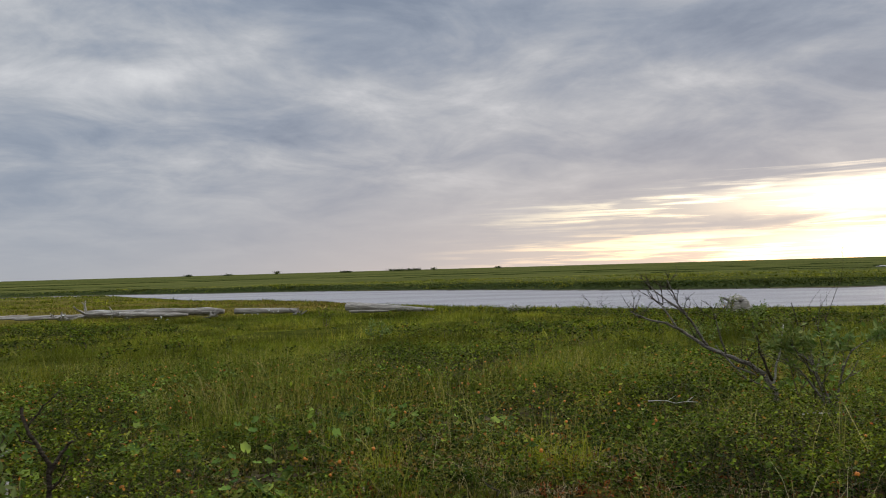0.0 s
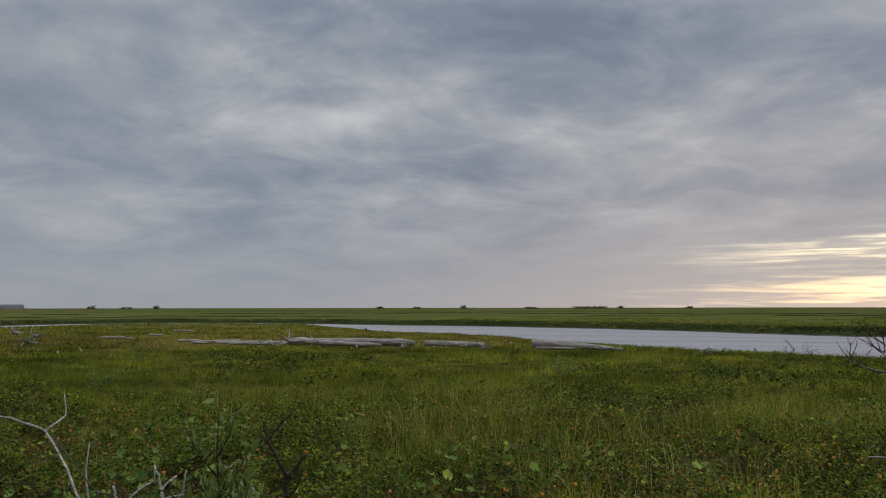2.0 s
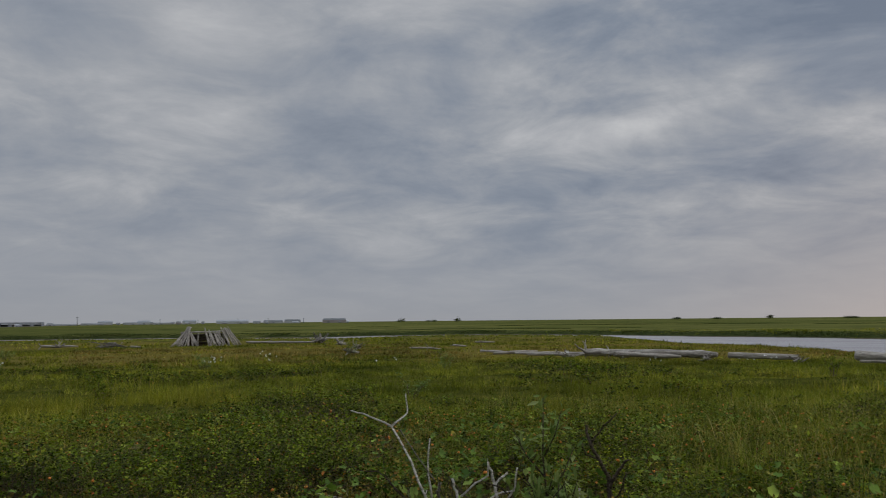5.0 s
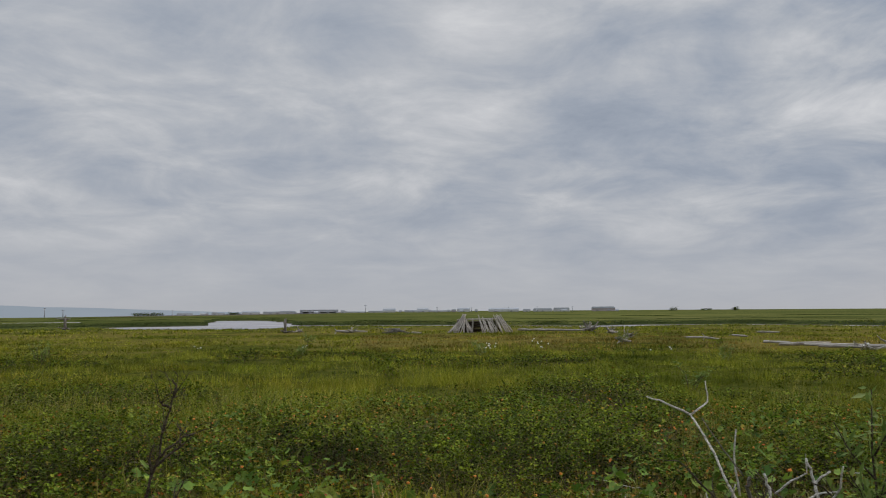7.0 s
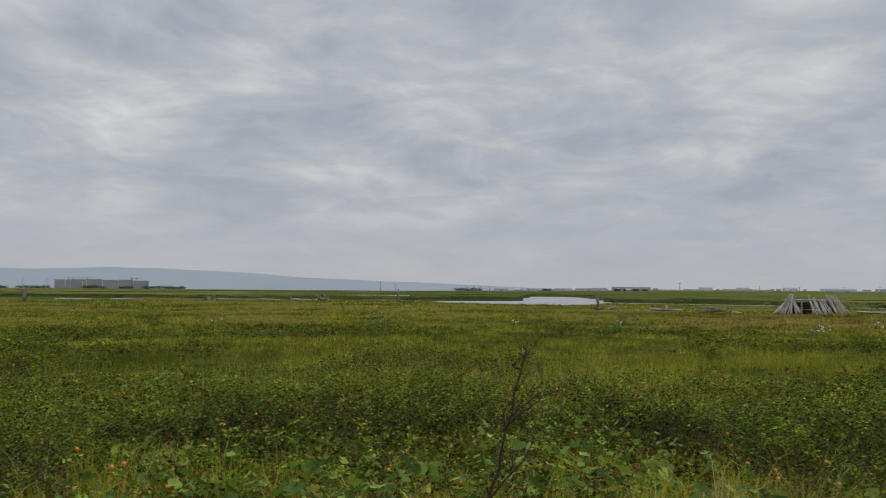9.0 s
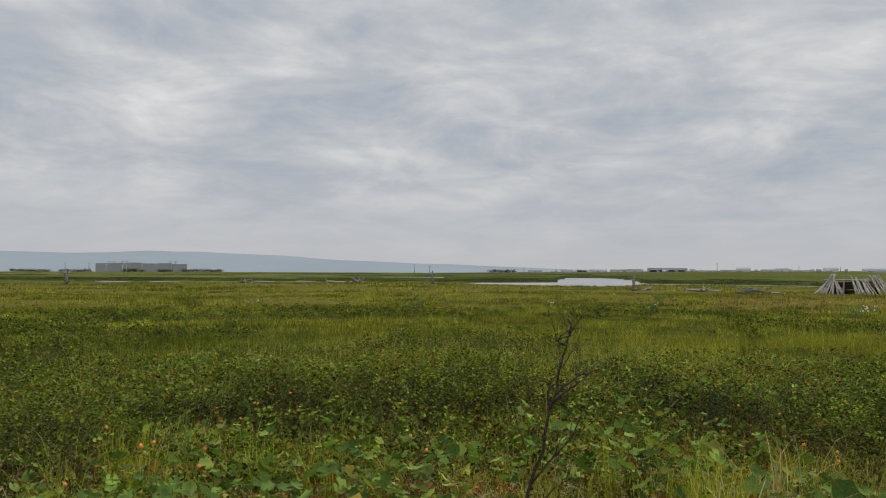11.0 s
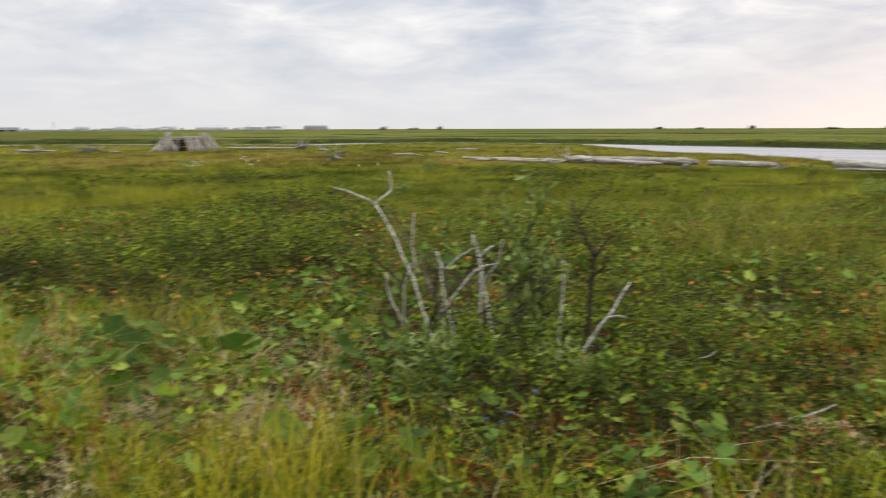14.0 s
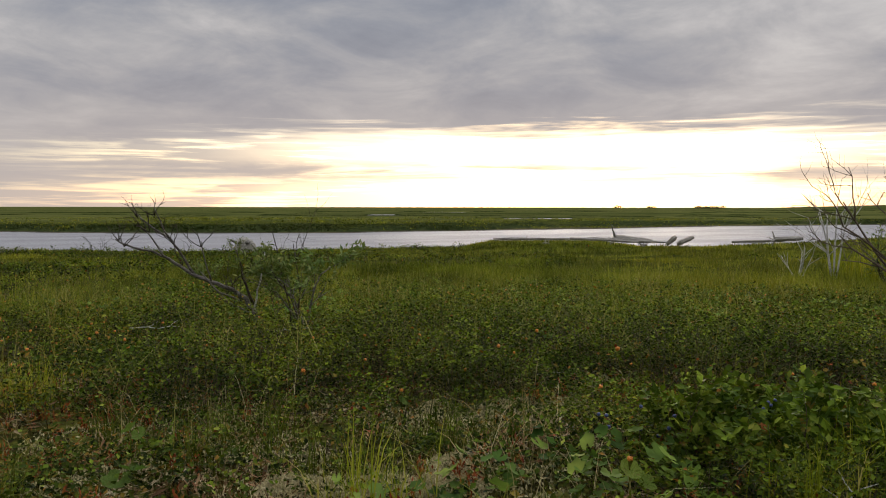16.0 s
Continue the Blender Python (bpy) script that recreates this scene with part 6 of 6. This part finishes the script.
def creek_edge(r, az0, az1, tall, seed):
    """Dark taller sedge along a winding creek on the far plain."""
    rng = np.random.default_rng(seed)
    n = int(90 * abs(az1 - az0))
    az = rng.uniform(az0, az1, n)
    d = r * (1 + 0.16 * (field(az * 0.3 + seed, az * 0 + seed, 1.0, 83, 3) - 0.5)) + rng.normal(0, r * 0.008, n)
    a = np.radians(az)
    x, y = -np.sin(a) * d, np.cos(a) * d
    base = np.stack([x, y, ground_z(x, y) - 0.05], 1)
    gap = np.clip((field(az, az * 0 + 7.0 * seed, 2.4, 85, 2) - 0.36) / 0.2, 0, 1)
    v, f = blades_at(base[gap > 0.05], (tall * gap * rng.uniform(0.35, 0.65, n))[gap > 0.05], np.full((gap > 0.05).sum(), r * 0.004), rng.uniform(0.1, 0.8, (gap > 0.05).sum()), rng, 0)
    return mesh_from("creek_sedge", v, f, [BANK_LEAF])


for k, (r, az0, az1, tall) in enumerate([(175, -66, -14, 0.4), (215, -60, 6, 0.45), (280, -30, 40, 0.5), (330, -66, -24, 0.6), (520, -64, -20, 0.4), (190, 20, 60, 0.35), (240, 60, 108, 0.4), (330, 66, 108, 0.4)]):
    stuff("creek_sedge", creek_edge(r, az0, az1, tall, 620 + k), "line of dark sedge along a creek on the marsh", "grass")


def cotton_grass(x, y, heads, seed, height=0.42):
    rng = np.random.default_rng(seed)
    ob = thing("cotton_grass", "cotton grass with fluffy white heads in the sedge", "plant", (x, y, zat(x, y)), "cotton grass plants")
    for k in range(heads):
        a, r = rng.uniform(0, 6.28), rng.uniform(0.02, 0.5)
        p = np.array([math.cos(a) * r, math.sin(a) * r, 0.0])
        h = height * rng.uniform(0.7, 1.1)
        part("stalk", bar_mesh("stalk", [tube([p - [0, 0, 0.05], p + [0.01, 0, h * 0.5], p + [0.03, 0, h]], 0.005, 4)], GRASS_BLADE), ob)
        c = np.repeat([p + [0.03, 0, h]], 40, 0) + rng.normal(0, 0.011, (40, 3))
        v, f = leaves_at(c, 0.028, 0.01, rng, 1.6)
        part("head", mesh_from("head", v, f, [COTTON]), ob, "fluffy white seed head")


for k, (x, y, n) in enumerate([(-26.0, 22.2, 6), (-25.2, 21.6, 4), (-23.5, 22.8, 3), (-28.4, 27.4, 3), (-27.0, 26.0, 2), (-18.0, 23.0, 3), (-9.6, 28.0, 4), (-6.4, 30.0, 4), (-7.0, 29.6, 3), (-30.0, 16.0, 3), (-32.0, 12.0, 3), (-33.0, 0.4, 2), (2.4, 30.0, 2), (6.5, 28.5, 2), (-14.4, 30.0, 3)]):
    cotton_grass(x, y, n, 600 + k)

# ---- the far plain ----
FAR_WALL = plain("weathered_concrete_wall", (0.16, 0.185, 0.19), 0.9, 0.12, 0.08, 0.0)
# distance haze is mixed in: white walls dimmed, roofs and red walls lightened
FAR_WHITE = plain("pale_painted_wall", (0.36, 0.36, 0.36), 0.9, 0.1, 0.1, 0.0)
FAR_ROOF = plain("hazed_grey_roof", (0.27, 0.285, 0.3), 0.8, 0.15, 0.1, 0.0)
FAR_RED = plain("hazed_red_wall", (0.3, 0.26, 0.25), 0.9, 0.12, 0.1, 0.0)
FAR_DARK = plain("dark_opening", (0.14, 0.15, 0.16), 0.9, 0.2, 0.2, 0.0)


def block_mesh(name, w, d, h, mat, taper=1.0, x=0.0, y=0.0, z=0.0):
    bm = bmesh.new()
    bmesh.ops.create_cube(bm, size=1.0)
    for v in bm.verts:
        top = v.co.z > 0
        v.co = Vector((v.co.x * w * (taper if top else 1) + x, v.co.y * d * (taper if top else 1) + y, (h if top else 0) + z))
    bmesh.ops.bevel(bm, geom=bm.edges[:], offset=min(w, d, h) * 0.03, segments=1, affect="EDGES")
    mesh = bpy.data.meshes.new(name)
    bm.to_mesh(mesh)
    bm.free()
    mesh.materials.append(mat)
    return mesh


def barrel_mesh(name, w, d, h, mat, z):
    """A low rounded hangar roof; the ridge runs along x."""
    n = 8
    a = np.linspace(0, np.pi, n)
    verts = np.array([(s * w / 2, -math.cos(t) * d / 2, z + math.sin(t) * h) for s in (-1, 1) for t in a])
    quads = [(k, k + 1, n + k + 1, n + k) for k in range(n - 1)]
    tris = [q[:3] for q in quads] + [(q[0], q[2], q[3]) for q in quads] + [(0, k + 1, k) for k in range(1, n - 1)] + [(n, n + k, n + k + 1) for k in range(1, n - 1)]
    return mesh_from(name, verts, tris, [mat])


def far_place(az, d):
    a = radians(az)
    return -math.sin(a) * d, math.cos(a) * d


def far_house(az0, az1, height, kind, d=1400.0):
    mid, w = (az0 + az1) / 2, abs(az1 - az0) * math.pi / 180 * d
    x, y = far_place(mid, d)
    labels = {"hangar": "distant low hangar with a rounded dark roof", "white": "distant long white building at the plain's edge", "red": "distant haze-paled red building with a flat roof", "shed": "distant long grey shed standing on pillars"}
    ob = thing("building", labels[kind], "building", (x, y, zat(x, y) - 0.2), "distant settlement buildings", mid)
    height *= 0.72
    deep = max(10.0, w * 0.35)
    if kind == "shed":
        part("roof", block_mesh("roof", w, deep, height * 0.45, FAR_ROOF, z=height * 0.55), ob)
        for k in range(5):
            part("pillar", block_mesh("pillar", w * 0.07, deep, height * 0.55, FAR_ROOF, x=(k / 4 - 0.5) * w * 0.93), ob)
        part("wall", block_mesh("wall", w * 0.98, deep * 0.3, height * 0.5, FAR_WHITE, y=deep * 0.2), ob)
        return
    wall = {"hangar": FAR_WHITE, "white": FAR_WHITE, "red": FAR_RED}[kind]
    part("wall", block_mesh("wall", w, deep, height * 0.55, wall), ob)
    if kind == "hangar":
        part("roof", barrel_mesh("roof", w, deep, height * 0.5, FAR_ROOF, height * 0.5), ob)
    else:
        part("roof", block_mesh("roof", w * 1.02, deep * 1.04, height * 0.35, FAR_ROOF, 0.9, z=height * 0.55), ob)
    for k in range(max(1, int(w / 18))):
        part("door", block_mesh("door", 3.0, 1.0, height * 0.3, FAR_DARK, x=(k + 0.5) / max(1, int(w / 18)) * w - w / 2, y=-deep / 2), ob)


for az0, az1, h, kind in [(62.1, 59.5, 9, "shed"), (59.4, 57.6, 4.5, "white"), (57.4, 55.9, 5, "white"), (56.4, 55.5, 9.5, "hangar"), (54.9, 53.6, 6, "white"), (54.0, 53.2, 9.5, "hangar"), (53.1, 51.9, 5, "white"),
                          (51.2, 50.3, 10, "hangar"), (49.0, 46.9, 9.5, "hangar"), (45.9, 44.6, 8.5, "white"), (44.5, 43.4, 10, "white"), (41.9, 40.3, 12, "red"), (46.6, 46.1, 7, "white"), (70.2, 69.2, 6.5, "white"),
                          (67.9, 67.2, 6, "white"), (66.0, 64.8, 8, "hangar"), (64.6, 63.6, 7, "white"), (63.5, 62.4, 8, "white")]:
    far_house(az0, az1, h, kind)
rng1 = random.Random(21)
for k in range(34):   # the low small houses of the settlement
    a1 = rng1.uniform(38.5, 68.5)
    far_house(a1 + rng1.uniform(0.12, 0.45), a1, rng1.uniform(4.0, 7.5), rng1.choice(("white", "white", "red", "hangar")), rng1.uniform(1150.0, 1600.0))


def apartment_row():
    """The long grey block of flats on the left of the plain."""
    d = 1500.0
    x, y = far_place(96.4, d)
    ob = thing("apartment_block", "distant long grey block of flats with roof canopies", "building", (x, y, zat(x, y) - 0.2), "", 96.4)
    w = 5.65 * math.pi / 180 * d
    for k in range(6):
        part("wall", block_mesh("wall", w / 6 - 1.0, 16, 15.5 + (k % 3) * 0.6 - (2.0 if k == 5 else 0), FAR_WALL, x=(k + 0.5) * w / 6 - w / 2), ob)
    for k, s in ((0, -0.33), (1, -0.19), (2, 0.34)):
        canopy = part("roof_canopy", block_mesh("roof_canopy", 15, 9, 1.1, FAR_WHITE, x=s * w, z=18.6), ob)
        for q in (-4, 4):
            part("post", block_mesh("post", 1.2, 1.2, 3.4, FAR_WALL, x=s * w + q, z=15.3), canopy)


apartment_row()


def utility_pole(az, d, h, arm=True):
    x, y = far_place(az, d)
    ob = thing("utility_pole", "thin distant wooden utility pole", "pole", (x, y, zat(x, y)), "distant utility poles", az)
    part("post", bar_mesh("post", [tube([(0, 0, -0.5), (0, 0, h)], [d * 0.00045, d * 0.0003], 6)], FAR_ROOF), ob)
    if arm:
        part("crossarm", bar_mesh("crossarm", [tube([(-h * 0.14, 0, h * 0.93), (h * 0.14, 0, h * 0.93)], d * 0.0003, 5)], FAR_ROOF), ob)


for az, h in [(78.15, 12), (77.1, 9), (71.9, 6), (57.6, 11), (70.5, 7), (52.6, 7), (50.2, 6), (47.6, 7), (45.6, 7), (43.2, 7), (99.6, 12), (98.6, 10), (101.0, 12), (97.6, 9)]:
    utility_pole(az, 1100.0, h)


def far_clump(az, w, h, seed, d=1300.0):
    """A far thicket: many leaf clumps over short trunks."""
    rng = np.random.default_rng(seed)
    x, y = far_place(az, d)
    ob = thing("thicket", "dark clump of far bushes on the horizon", "bushes", (x, y, zat(x, y) - 0.2), "far thickets", az)
    n = max(2, int(w / 5))
    for k in range(n):
        cx = (k + 0.5) / n * w - w / 2 + rng.normal(0, 1)
        part("trunk", bar_mesh("trunk", [tube([(cx, 0, -0.3), (cx + 0.2, 0, h * 0.6)], [0.35, 0.15], 5)], DEAD_BARK), ob)
        m = 130
        c = rng.normal(0, 1, (m, 3)) * [2.4, 2.0, h * 0.22] + [cx, 0, h * rng.uniform(0.25, 0.45)]
        c[:, 2] = np.maximum(c[:, 2], 0.3)
        v, f = leaves_at(c, 1.3, 1.0, rng, 1.2)
        part("crown", mesh_from("crown", v, f, [BANK_LEAF]), ob)


for k, (az, w, h) in enumerate([(3.0, 48, 4.5), (11.8, 4, 6.5), (17.6, 5, 4), (0.9, 5, 5), (-3.6, 5, 4), (36.5, 10, 6), (32.5, 9, 7), (34.4, 14, 4), (92.6, 60, 5.5), (100.4, 40, 5), (72.0, 40, 5.5), (103, 50, 5), (15.0, 6, 3.5), (-45.0, 5, 6.5), (-47.2, 12, 4), (-51, 40, 4.5), (7.0, 20, 3), (97.0, 30, 6), (95.0, 20, 5), (66.6, 15, 4)]):
    far_clump(az, w, h, 700 + k)


def mountains():
    """A long blue ridge beyond the plain, too far to shift; its haze is painted as a glow."""
    m = bpy.data.materials.new("far_ridge_haze_glow")
    m.use_nodes = True
    t = m.node_tree
    w = Tree(t)
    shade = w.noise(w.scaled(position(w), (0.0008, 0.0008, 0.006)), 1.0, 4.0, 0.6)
    # haze and daylight on the slopes are put in as blue emission
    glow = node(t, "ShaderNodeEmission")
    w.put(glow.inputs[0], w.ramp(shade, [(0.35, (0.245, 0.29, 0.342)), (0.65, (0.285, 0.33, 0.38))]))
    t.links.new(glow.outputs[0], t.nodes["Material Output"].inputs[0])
    az = np.linspace(66, 125, 160)
    rise = np.interp(az, [66, 68, 75, 82, 90, 96, 101, 106, 112, 125], [0, 4, 26, 44, 84, 92, 80, 84, 70, 40]) + (field(az, az * 0, 3.0, 91) - 0.5) * 10 * np.clip((az - 68) / 15, 0, 1)
    a = np.radians(az)
    rows = []
    for d, k in ((4690.0, 0.0), (4720.0, 1.0), (4900.0, 0.6), (4950.0, 0.0)):
        rows.append(np.stack([-np.sin(a) * d, np.cos(a) * d, -60 + (rise + 60) * k], 1))
    n = len(az)
    i, j = np.meshgrid(np.arange(3), np.arange(n - 1), indexing="ij")
    quads = np.stack([i * n + j, i * n + j + 1, (i + 1) * n + j + 1, (i + 1) * n + j], -1).reshape(-1, 4)
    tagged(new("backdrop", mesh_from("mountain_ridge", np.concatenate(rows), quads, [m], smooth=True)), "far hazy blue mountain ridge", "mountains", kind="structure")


mountains()
